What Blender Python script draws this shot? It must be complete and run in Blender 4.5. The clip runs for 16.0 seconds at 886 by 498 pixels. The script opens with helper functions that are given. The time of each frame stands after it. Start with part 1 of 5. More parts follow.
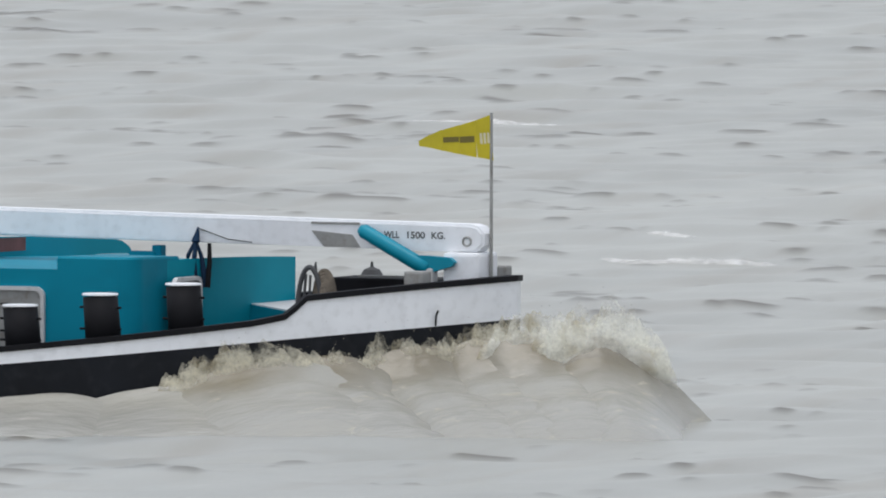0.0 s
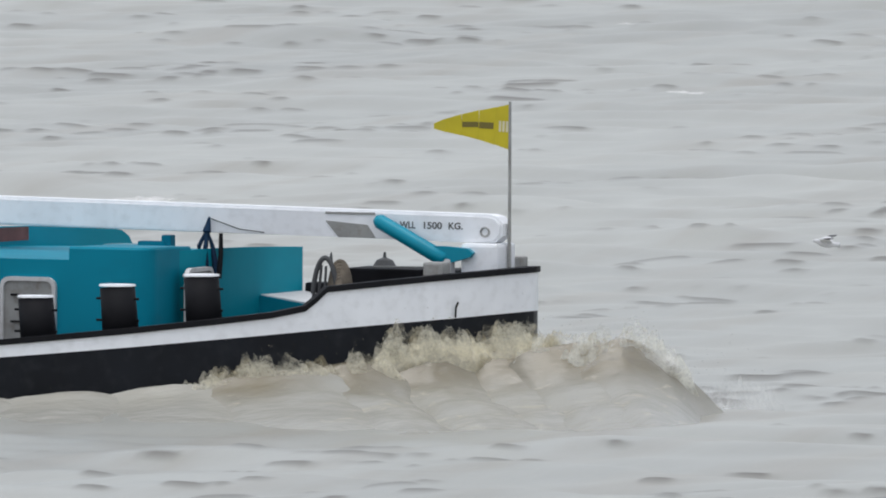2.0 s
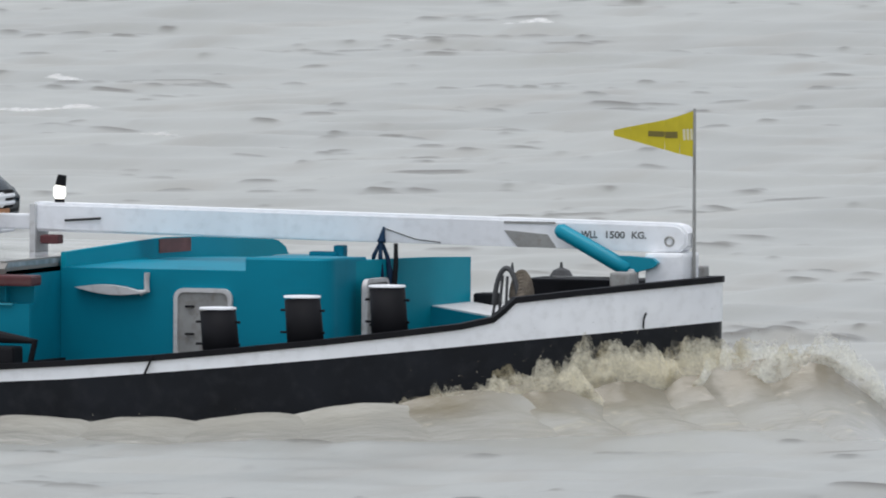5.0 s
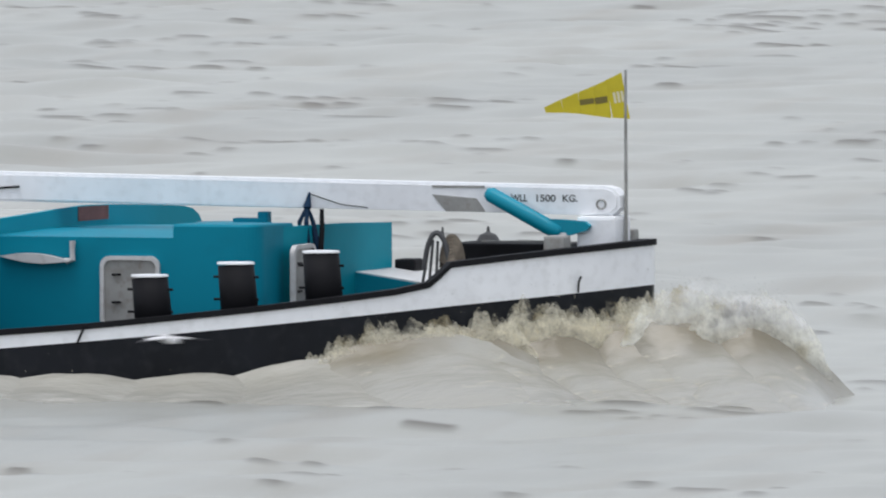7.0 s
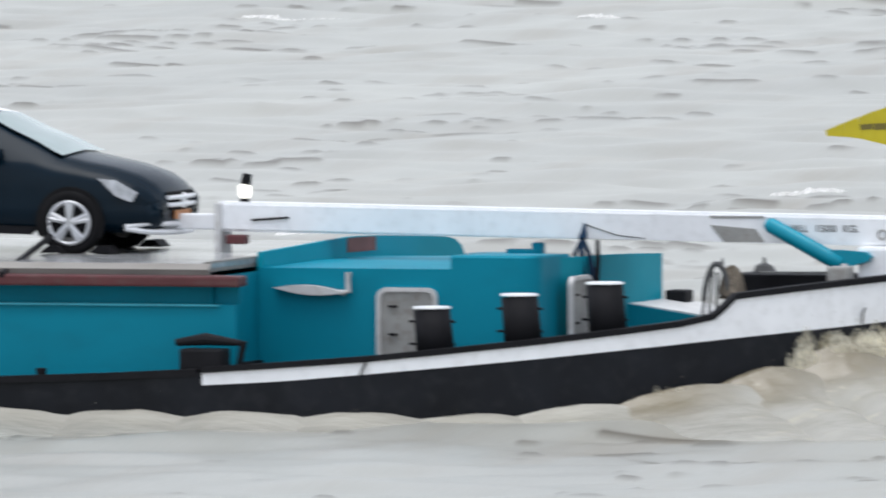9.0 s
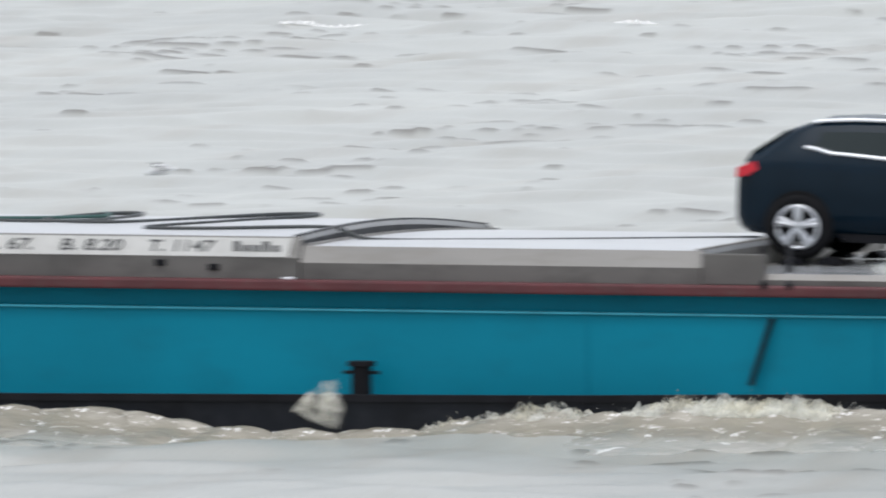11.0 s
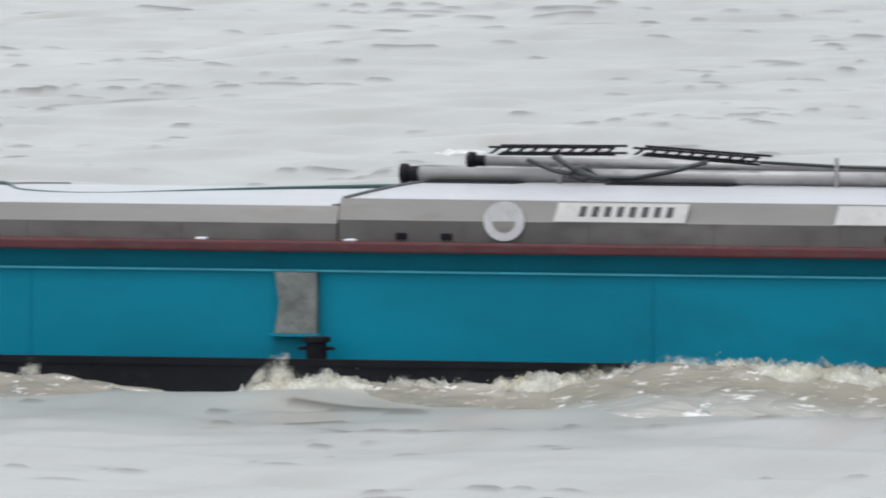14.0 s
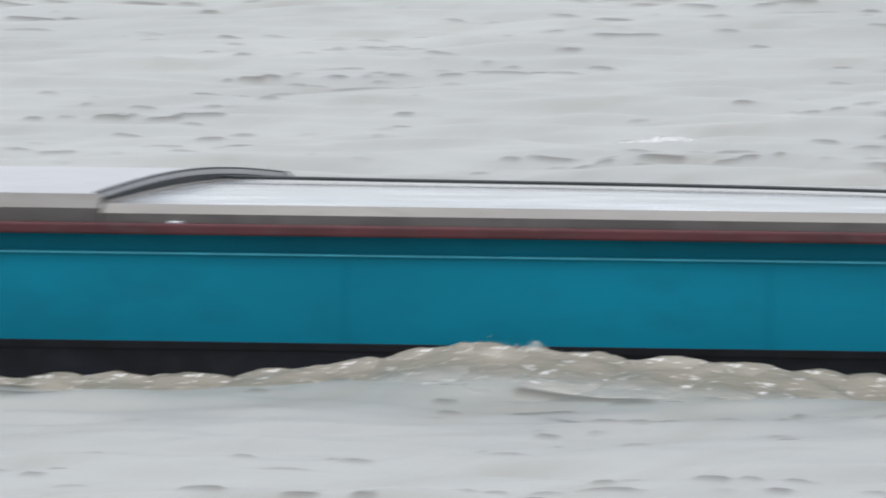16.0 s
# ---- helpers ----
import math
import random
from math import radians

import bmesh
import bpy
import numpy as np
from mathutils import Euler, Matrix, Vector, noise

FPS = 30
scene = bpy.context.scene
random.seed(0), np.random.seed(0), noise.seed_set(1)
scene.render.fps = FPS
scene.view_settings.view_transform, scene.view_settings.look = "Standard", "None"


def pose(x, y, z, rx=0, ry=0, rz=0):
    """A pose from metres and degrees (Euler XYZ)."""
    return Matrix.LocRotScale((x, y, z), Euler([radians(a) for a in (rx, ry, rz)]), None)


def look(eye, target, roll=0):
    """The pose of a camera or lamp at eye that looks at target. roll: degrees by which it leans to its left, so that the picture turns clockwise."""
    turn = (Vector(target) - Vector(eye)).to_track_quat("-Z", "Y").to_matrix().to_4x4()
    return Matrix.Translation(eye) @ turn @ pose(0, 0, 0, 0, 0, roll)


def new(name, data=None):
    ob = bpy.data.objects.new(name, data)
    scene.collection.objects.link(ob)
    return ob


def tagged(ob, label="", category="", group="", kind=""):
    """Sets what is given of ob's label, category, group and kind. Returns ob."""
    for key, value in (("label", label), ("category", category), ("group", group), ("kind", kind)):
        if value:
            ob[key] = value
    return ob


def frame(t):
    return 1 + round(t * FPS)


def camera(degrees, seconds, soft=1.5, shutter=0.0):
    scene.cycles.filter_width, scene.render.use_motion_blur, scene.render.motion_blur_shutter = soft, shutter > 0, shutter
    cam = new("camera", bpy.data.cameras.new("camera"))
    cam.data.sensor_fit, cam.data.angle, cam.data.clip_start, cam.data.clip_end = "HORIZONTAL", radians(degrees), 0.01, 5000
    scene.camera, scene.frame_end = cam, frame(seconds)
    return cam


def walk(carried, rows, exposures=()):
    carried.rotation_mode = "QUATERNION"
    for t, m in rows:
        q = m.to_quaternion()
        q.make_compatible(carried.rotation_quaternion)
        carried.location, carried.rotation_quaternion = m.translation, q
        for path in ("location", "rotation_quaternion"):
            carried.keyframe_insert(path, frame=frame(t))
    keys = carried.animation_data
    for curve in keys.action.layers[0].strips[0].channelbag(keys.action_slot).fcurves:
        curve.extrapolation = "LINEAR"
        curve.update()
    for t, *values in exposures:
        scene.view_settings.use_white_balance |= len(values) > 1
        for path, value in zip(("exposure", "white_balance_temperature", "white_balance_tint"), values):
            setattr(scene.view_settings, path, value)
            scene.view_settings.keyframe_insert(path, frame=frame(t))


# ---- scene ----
cam = camera(1.708, 16.0, soft=1.9, shutter=0.4)
EYE_HEIGHT = 15.0
# seconds, yaw, pitch of the long lens on the bank
PATH = [
    (0, 24.7108, -2.2475),
    (0.5, 24.2875, -2.2604),
    (1, 23.8843, -2.2649),
    (1.5, 23.4782, -2.2801),
    (2, 23.0728, -2.2944),
    (2.5, 22.6397, -2.3006),
    (3, 22.2855, -2.3049),
    (3.5, 21.9315, -2.3066),
    (4, 21.5766, -2.3068),
    (4.2, 21.4293, -2.3118),
    (6.3, 19.7286, -2.3563),
    (6.5, 19.5173, -2.3738),
    (7, 18.9355, -2.4154),
    (7.5, 18.4882, -2.5008),
    (8, 18.0857, -2.5454),
    (8.2, 17.9318, -2.4900),
    (10.3, 17.5802, -2.3468),
    (10.5, 17.5795, -2.3582),
    (11, 17.7355, -2.3691),
    (11.5, 17.8932, -2.3786),
    (12, 17.9350, -2.4000),
    (12.5, 17.7693, -2.4143),
    (13, 17.4598, -2.4302),
    (13.5, 17.1571, -2.4451),
    (14, 16.9720, -2.4545),
    (14.5, 16.8656, -2.4593),
    (15, 16.9444, -2.4673),
    (15.5, 17.0698, -2.4764),
    (15.7, 17.1578, -2.4811),
    (16, 17.3712, -2.4790),
]
walk(cam, [(t, pose(0, 0, EYE_HEIGHT, 90 + p, 0, y)) for t, y, p in PATH],
     exposures=[(0, 0.04), (1.0, 0.05), (1.6, 0.09), (2.2, 0.06), (3.0, -0.03), (4.2, 0.09), (6.4, 0.11), (7.4, 0.22), (8.2, 0.34), (10.3, 0.43), (12.2, 0.43), (13.0, 0.38), (13.8, 0.40), (14.5, 0.36), (15, 0.30), (16, 0.29)])
SPEED, START, LANE = 5.3, -139.0, 304.0


# how the bow rises and dips in the waves: seconds, degrees
TRIM = [(0, -0.19), (0.5, -0.12), (1, -0.18), (1.5, -0.30), (2, -0.34), (2.5, -0.24), (3, -0.34), (3.5, -0.40), (4, -0.43), (4.5, -0.38), (5.5, -0.12),
        (6.5, 0.10), (7, 0.22), (7.5, 0.20), (8, 0.42), (8.5, 0.38), (9.5, 0.10), (10.3, 0.0), (16, 0.0)]


def ship_place(t):
    return pose(START + SPEED * t, LANE, 0)


def ship_pose(t):
    for (a, u), (b, v) in zip(TRIM, TRIM[1:]):
        if a <= t <= b:
            lift = u + (v - u) * (t - a) / (b - a)
    return ship_place(t) @ pose(0, 0, 1) @ pose(0, 0, 0, 0, -lift, 0) @ pose(0, 0, -1)


# ---- light: overcast daylight ----
world = bpy.data.worlds.new("overcast")
scene.world = world
world.use_nodes = True
wn, wl = world.node_tree.nodes, world.node_tree.links
sky = wn.new("ShaderNodeTexSky")
sky.sky_type, sky.sun_disc = "NISHITA", False
sky.sun_elevation, sky.sun_rotation = radians(80), radians(180)
sky.air_density, sky.dust_density, sky.ozone_density = 1.0, 2.0, 1.0
soften = wn.new("ShaderNodeHueSaturation")
soften.inputs["Saturation"].default_value = 0.35
wl.new(sky.outputs[0], soften.inputs["Color"])
wl.new(soften.outputs[0], wn["Background"].inputs[0])
wn["Background"].inputs[1].default_value = 0.185
sun = new("sun", bpy.data.lights.new("sun", "SUN"))
sun.data.energy, sun.data.angle, sun.data.color = 1.1, radians(50), (0.98, 0.99, 1.0)
sun.matrix_world = look((-125, 50, 300), (-100, 90, 0))


# ---- materials ----
def material(name, colour, rough=0.5, metal=0.0, vary=0.15, scale=3.0, bump=0.0, bump_scale=40.0, dirt=None, dirt_amount=0.5, stretch=(1, 1, 1), spec=0.5, edge=(0.5, 0.75)):
    m = bpy.data.materials.new(name)
    m.use_nodes = True
    n, l = m.node_tree.nodes, m.node_tree.links
    b = n["Principled BSDF"]
    b.inputs["Roughness"].default_value = rough
    b.inputs["Metallic"].default_value = metal
    b.inputs["Specular IOR Level"].default_value = spec
    co = n.new("ShaderNodeTexCoord")
    mp = n.new("ShaderNodeMapping")
    mp.inputs["Scale"].default_value = stretch
    l.new(co.outputs["Object"], mp.inputs[0])
    big = n.new("ShaderNodeTexNoise")
    big.inputs["Scale"].default_value, big.inputs["Detail"].default_value = scale, 6
    l.new(mp.outputs[0], big.inputs["Vector"])
    ramp = n.new("ShaderNodeValToRGB")
    ramp.color_ramp.elements[0].position, ramp.color_ramp.elements[1].position = 0.3, 0.7
    ramp.color_ramp.elements[0].color = (*[c * (1 - vary) for c in colour], 1)
    ramp.color_ramp.elements[1].color = (*[min(1, c * (1 + vary)) for c in colour], 1)
    l.new(big.outputs["Fac"], ramp.inputs[0])
    out = ramp.outputs[0]
    if dirt:
        fine = n.new("ShaderNodeTexNoise")
        fine.inputs["Scale"].default_value, fine.inputs["Detail"].default_value = scale * 4.3, 8
        l.new(mp.outputs[0], fine.inputs["Vector"])
        rim = n.new("ShaderNodeValToRGB")
        rim.color_ramp.elements[0].position, rim.color_ramp.elements[1].position = edge
        rim.color_ramp.elements[1].color = (dirt_amount, dirt_amount, dirt_amount, 1)
        l.new(fine.outputs["Fac"], rim.inputs[0])
        mix = n.new("ShaderNodeMix")
        mix.data_type = "RGBA"
        mix.inputs[7].default_value = (*dirt, 1)
        l.new(rim.outputs[0], mix.inputs[0])
        l.new(out, mix.inputs[6])
        out = mix.outputs[2]
    l.new(out, b.inputs["Base Color"])
    if bump:
        grain = n.new("ShaderNodeTexNoise")
        grain.inputs["Scale"].default_value, grain.inputs["Detail"].default_value = bump_scale, 5
        l.new(mp.outputs[0], grain.inputs["Vector"])
        bp = n.new("ShaderNodeBump")
        bp.inputs["Strength"].default_value, bp.inputs["Distance"].default_value = bump, 0.02
        l.new(grain.outputs["Fac"], bp.inputs["Height"])
        l.new(bp.outputs[0], b.inputs["Normal"])
    return m


WATER = material("silty_water", (0.338, 0.341, 0.312), 0.34, vary=0.12, scale=0.20, bump=0.32, bump_scale=6.0, dirt=(0.268, 0.246, 0.204), dirt_amount=0.7, stretch=(1, 0.09, 1), spec=0.5)
# small steep crests are painted browner, as their faces reflect less sky
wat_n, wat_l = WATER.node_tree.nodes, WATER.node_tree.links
crest_shade_mask = wat_n.new("ShaderNodeAttribute")
crest_shade_mask.attribute_name = "silt_shade"
crest_shade_mix = wat_n.new("ShaderNodeMix")
crest_shade_mix.data_type = "RGBA"
crest_shade_mix.inputs[7].default_value = (0.080, 0.066, 0.045, 1)
wat_l.new(crest_shade_mask.outputs["Fac"], crest_shade_mix.inputs[0])
wat_l.new(wat_n["Principled BSDF"].inputs["Base Color"].links[0].from_socket, crest_shade_mix.inputs[6])
wat_l.new(crest_shade_mix.outputs[2], wat_n["Principled BSDF"].inputs["Base Color"])


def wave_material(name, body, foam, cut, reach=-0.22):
    """Silty water: painted browner near the crest, where the steep face reflects less sky, the river's own colour
    farther out, with torn streaks of foam and small ripples.
    """
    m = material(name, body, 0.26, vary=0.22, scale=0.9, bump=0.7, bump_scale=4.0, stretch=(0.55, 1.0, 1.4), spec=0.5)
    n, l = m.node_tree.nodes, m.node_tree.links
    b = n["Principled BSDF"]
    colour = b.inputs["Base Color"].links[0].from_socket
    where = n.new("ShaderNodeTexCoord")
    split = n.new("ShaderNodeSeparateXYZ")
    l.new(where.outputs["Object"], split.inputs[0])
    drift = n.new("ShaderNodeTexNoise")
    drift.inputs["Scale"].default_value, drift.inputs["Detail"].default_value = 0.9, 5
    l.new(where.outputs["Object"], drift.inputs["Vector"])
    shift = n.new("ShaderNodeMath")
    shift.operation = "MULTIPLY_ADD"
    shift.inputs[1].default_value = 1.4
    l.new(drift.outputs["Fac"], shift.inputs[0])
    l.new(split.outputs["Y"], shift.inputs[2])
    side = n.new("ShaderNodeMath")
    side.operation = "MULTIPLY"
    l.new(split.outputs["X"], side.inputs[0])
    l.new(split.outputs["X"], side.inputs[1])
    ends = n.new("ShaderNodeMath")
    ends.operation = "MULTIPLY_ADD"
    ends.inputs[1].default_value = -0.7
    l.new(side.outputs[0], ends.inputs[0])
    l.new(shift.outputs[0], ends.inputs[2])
    # weaker sky reflection near the crest is put into the colour here
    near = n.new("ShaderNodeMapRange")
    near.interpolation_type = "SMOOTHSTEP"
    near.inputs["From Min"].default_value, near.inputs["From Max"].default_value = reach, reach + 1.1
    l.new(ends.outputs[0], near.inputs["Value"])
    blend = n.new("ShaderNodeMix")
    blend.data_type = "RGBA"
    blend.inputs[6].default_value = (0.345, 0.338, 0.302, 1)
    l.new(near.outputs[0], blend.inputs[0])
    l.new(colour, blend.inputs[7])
    spread_out = n.new("ShaderNodeMapping")
    spread_out.inputs["Scale"].default_value = (0.7, 0.8, 3.0)
    l.new(where.outputs["Object"], spread_out.inputs[0])
    torn = n.new("ShaderNodeTexNoise")
    torn.inputs["Scale"].default_value, torn.inputs["Detail"].default_value, torn.inputs["Roughness"].default_value = 2.6, 9, 0.68
    torn.inputs["Distortion"].default_value = 0.6
    l.new(spread_out.outputs[0], torn.inputs["Vector"])
    fleck = n.new("ShaderNodeMapRange")
    fleck.inputs["From Min"].default_value, fleck.inputs["From Max"].default_value, fleck.inputs["To Max"].default_value = *cut, 0.85
    l.new(torn.outputs["Fac"], fleck.inputs["Value"])
    top = n.new("ShaderNodeMix")
    top.data_type = "RGBA"
    top.inputs[7].default_value = (*foam, 1)
    l.new(fleck.outputs[0], top.inputs[0])
    l.new(blend.outputs[2], top.inputs[6])
    l.new(top.outputs[2], b.inputs["Base Color"])
    for node in n:
        if node.bl_idname == "ShaderNodeBump":
            node.inputs["Distance"].default_value = 0.05
    return m


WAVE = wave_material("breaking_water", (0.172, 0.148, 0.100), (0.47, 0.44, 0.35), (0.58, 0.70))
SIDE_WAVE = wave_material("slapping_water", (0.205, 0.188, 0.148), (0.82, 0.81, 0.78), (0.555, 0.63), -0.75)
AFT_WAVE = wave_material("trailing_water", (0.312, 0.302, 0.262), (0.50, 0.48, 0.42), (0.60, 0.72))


def frothy(name, colour, cut, scale, fade=0.42, silt_shade=None, thick=1.0):
    """Airy froth: solid below, torn into wisps toward its top."""
    m = material(name, colour, 0.95, vary=0.14, scale=0.55 if silt_shade else 5.0, dirt=silt_shade or [c * 0.80 for c in colour], dirt_amount=0.85 if silt_shade else 0.6, spec=0.05, edge=(0.49, 0.66) if silt_shade else (0.5, 0.75))
    n, l = m.node_tree.nodes, m.node_tree.links
    b = n["Principled BSDF"]
    through_light = n.new("ShaderNodeBsdfTranslucent")
    l.new(b.inputs["Base Color"].links[0].from_socket, through_light.inputs["Color"])
    airy = n.new("ShaderNodeMixShader")
    airy.inputs[0].default_value = 0.5
    l.new(b.outputs[0], airy.inputs[1])
    l.new(through_light.outputs[0], airy.inputs[2])
    gap = n.new("ShaderNodeBsdfTransparent")
    torn = n.new("ShaderNodeMixShader")
    l.new(gap.outputs[0], torn.inputs[1])
    l.new(airy.outputs[0], torn.inputs[2])
    l.new(torn.outputs[0], n["Material Output"].inputs["Surface"])
    co = n.new("ShaderNodeTexCoord")
    tear = n.new("ShaderNodeTexNoise")
    tear.inputs["Scale"].default_value, tear.inputs["Detail"].default_value, tear.inputs["Roughness"].default_value = scale, 10, 0.74
    l.new(co.outputs["Object"], tear.inputs["Vector"])
    sep = n.new("ShaderNodeSeparateXYZ")
    l.new(co.outputs["Generated"], sep.inputs[0])
    up = n.new("ShaderNodeMath")
    up.operation = "MULTIPLY_ADD"
    up.inputs[1].default_value, up.inputs[2].default_value = -fade, cut
    l.new(sep.outputs["Z"], up.inputs[0])
    both = n.new("ShaderNodeMath")
    l.new(up.outputs[0], both.inputs[0])
    l.new(tear.outputs["Fac"], both.inputs[1])
    edge = n.new("ShaderNodeMapRange")
    edge.inputs["From Min"].default_value, edge.inputs["From Max"].default_value = 0.40, 0.74
    edge.inputs["To Max"].default_value = thick
    l.new(both.outputs[0], edge.inputs["Value"])
    foot = n.new("ShaderNodeMapRange")
    foot.inputs["From Min"].default_value, foot.inputs["From Max"].default_value = 0.03, 0.30
    l.new(sep.outputs["Z"], foot.inputs["Value"])
    solid = n.new("ShaderNodeMath")
    solid.operation = "MULTIPLY"
    l.new(edge.outputs[0], solid.inputs[0])
    l.new(foot.outputs[0], solid.inputs[1])
    l.new(solid.outputs[0], torn.inputs[0])
    return m


SPRAY = frothy("torn_froth", (0.92, 0.90, 0.81), 0.30, 6.0, 0.44, (0.52, 0.46, 0.31))
WISP = frothy("thin_froth", (0.86, 0.84, 0.76), 0.13, 5.0, 0.30)
SPRAY_BROWN = frothy("silty_froth", (0.84, 0.80, 0.66), 0.31, 5.5, 0.44, (0.33, 0.28, 0.165))
MIST = frothy("white_mist", (0.92, 0.92, 0.90), 0.16, 2.2, 0.26, None, 0.34)
WHITECAP = frothy("white_crest_foam", (0.92, 0.92, 0.90), 0.18, 3.0, 0.0)
BLACK = material("black_hull_paint", (0.0075, 0.009, 0.0125), 0.5, vary=0.35, scale=1.5, bump=0.08, bump_scale=9, dirt=(0.03, 0.032, 0.036), dirt_amount=0.35, spec=0.18)
WHITE = material("white_hull_paint", (0.83, 0.845, 0.87), 0.4, vary=0.05, scale=2.0, bump=0.04, bump_scale=8, dirt=(0.5, 0.5, 0.5), dirt_amount=0.25)
TEAL = material("teal_paint", (0.0015, 0.210, 0.305), 0.5, vary=0.12, scale=0.7, bump=0.05, bump_scale=5, dirt=(0.003, 0.15, 0.215), dirt_amount=0.5, stretch=(0.5, 1, 1), spec=0.12)
# lighter copy of the teal: light on forward faces put into the colour
TEAL_LIT = material("forward_lit_teal_paint", (0.003, 0.262, 0.350), 0.5, vary=0.10, scale=0.9, bump=0.04, bump_scale=5, spec=0.10)
TEAL_LIGHT = material("pale_teal_edge", (0.02, 0.27, 0.36), 0.45, vary=0.15)
TEAL_CRANE = material("bright_teal_paint", (0.002, 0.24, 0.34), 0.35, vary=0.08, spec=0.25)
RED = material("red_lead_paint", (0.085, 0.016, 0.019), 0.55, vary=0.3, scale=2.5, dirt=(0.10, 0.06, 0.055), dirt_amount=0.5, stretch=(0.4, 1, 1))
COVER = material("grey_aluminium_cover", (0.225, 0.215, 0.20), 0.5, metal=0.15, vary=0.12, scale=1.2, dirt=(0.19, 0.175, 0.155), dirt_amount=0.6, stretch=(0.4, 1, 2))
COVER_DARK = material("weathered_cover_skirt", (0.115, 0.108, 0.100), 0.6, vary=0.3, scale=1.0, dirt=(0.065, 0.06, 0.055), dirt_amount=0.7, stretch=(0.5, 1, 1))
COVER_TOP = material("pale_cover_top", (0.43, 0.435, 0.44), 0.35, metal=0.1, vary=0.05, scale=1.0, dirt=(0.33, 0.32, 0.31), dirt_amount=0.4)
WET = material("wet_grey_cover", (0.30, 0.31, 0.32), 0.16, vary=0.5, scale=1.2, dirt=(0.10, 0.10, 0.10), dirt_amount=0.7, stretch=(0.5, 2.0, 1))
SIGN = material("white_sign_paint", (0.72, 0.71, 0.68), 0.6, vary=0.06, scale=3, dirt=(0.5, 0.48, 0.44), dirt_amount=0.4)
INK = material("dark_lettering", (0.10, 0.10, 0.10), 0.6, vary=0.2)
PIPE = material("dull_zinc_pipe", (0.33, 0.325, 0.315), 0.42, metal=0.25, vary=0.2, scale=2.0, dirt=(0.16, 0.15, 0.14), dirt_amount=0.6, stretch=(0.5, 1, 1))
GREY = material("grey_steel", (0.30, 0.30, 0.29), 0.5, metal=0.2, vary=0.2, dirt=(0.16, 0.12, 0.09), dirt_amount=0.5)
BARE = material("bare_dull_steel", (0.17, 0.18, 0.17), 0.45, metal=0.3, vary=0.35, scale=5, dirt=(0.07, 0.075, 0.07), dirt_amount=0.7)
PALE = material("pale_grey_paint", (0.55, 0.55, 0.55), 0.5, vary=0.1, dirt=(0.3, 0.27, 0.24), dirt_amount=0.4)
DARK = material("dark_deck_paint", (0.009, 0.009, 0.011), 0.65, vary=0.3, spec=0.15)
ARCH = material("dark_grey_end_frame", (0.085, 0.087, 0.09), 0.7, vary=0.25, spec=0.2)
RUST = material("rusty_red_panel", (0.16, 0.06, 0.055), 0.7, vary=0.25, scale=6)
SLING = material("dark_blue_webbing", (0.010, 0.030, 0.065), 0.8, vary=0.25, spec=0.15)
ROPE = material("weathered_rope", (0.16, 0.135, 0.105), 0.9, vary=0.3, scale=12, bump=0.8, bump_scale=60)
HOSE = material("green_rubber_hose", (0.02, 0.075, 0.065), 0.5, vary=0.2)
HOSE_DARK = material("dark_rubber_hose", (0.03, 0.035, 0.035), 0.5, vary=0.2)
YELLOW = material("yellow_flag_cloth", (0.52, 0.43, 0.02), 0.8, vary=0.1, scale=4)
MARK = material("flag_dark_print", (0.16, 0.13, 0.03), 0.8, vary=0.1)
MARK_PALE = material("flag_pale_print", (0.62, 0.58, 0.40), 0.8, vary=0.1)
CARPAINT = material("dark_blue_car_paint", (0.0028, 0.0105, 0.019), 0.24, vary=0.1, spec=0.13)
GLASS = material("tinted_car_glass", (0.010, 0.017, 0.019), 0.08, vary=0.1, spec=0.07)
# pale base colour stands for sky mirrored in the windscreen
SCREEN = material("windscreen_sky_tone", (0.27, 0.34, 0.33), 0.05, vary=0.08)
CHROME = material("chrome_trim", (0.80, 0.81, 0.83), 0.32, metal=0.35, vary=0.04)
ALLOY = material("silver_alloy", (0.55, 0.56, 0.58), 0.3, metal=0.6, vary=0.06)
TYRE = material("tyre_rubber", (0.008, 0.008, 0.009), 0.85, spec=0.15, vary=0.2)
TAIL = material("red_tail_lamp", (0.55, 0.015, 0.03), 0.2, vary=0.1)
PLATE = material("orange_yellow_plate", (0.45, 0.19, 0.07), 0.5, vary=0.05)
FEATHER = material("white_grey_feathers", (0.62, 0.62, 0.63), 0.9, vary=0.12, scale=8)
FEATHER_DARK = material("dark_wing_tip", (0.06, 0.06, 0.065), 0.9, vary=0.2, scale=8)
HEADLAMP = material("headlamp_glass", (0.46, 0.48, 0.51), 0.12, vary=0.3, scale=9)
LAMPGLASS = material("lit_lamp_glass", (0.8, 0.82, 0.80), 0.1, vary=0.03)
lit = LAMPGLASS.node_tree.nodes["Principled BSDF"]
lit.inputs["Emission Color"].default_value, lit.inputs["Emission Strength"].default_value = (1.0, 0.97, 0.86, 1), 1.4


# ---- mesh helpers ----
def box(bm, x0, x1, y0, y1, z0, z1):
    v = [bm.verts.new((x, y, z)) for x in (x0, x1) for y in (y0, y1) for z in (z0, z1)]
    for f in ((0, 1, 3, 2), (4, 6, 7, 5), (0, 4, 5, 1), (2, 3, 7, 6), (0, 2, 6, 4), (1, 5, 7, 3)):
        bm.faces.new([v[i] for i in f])
    return v


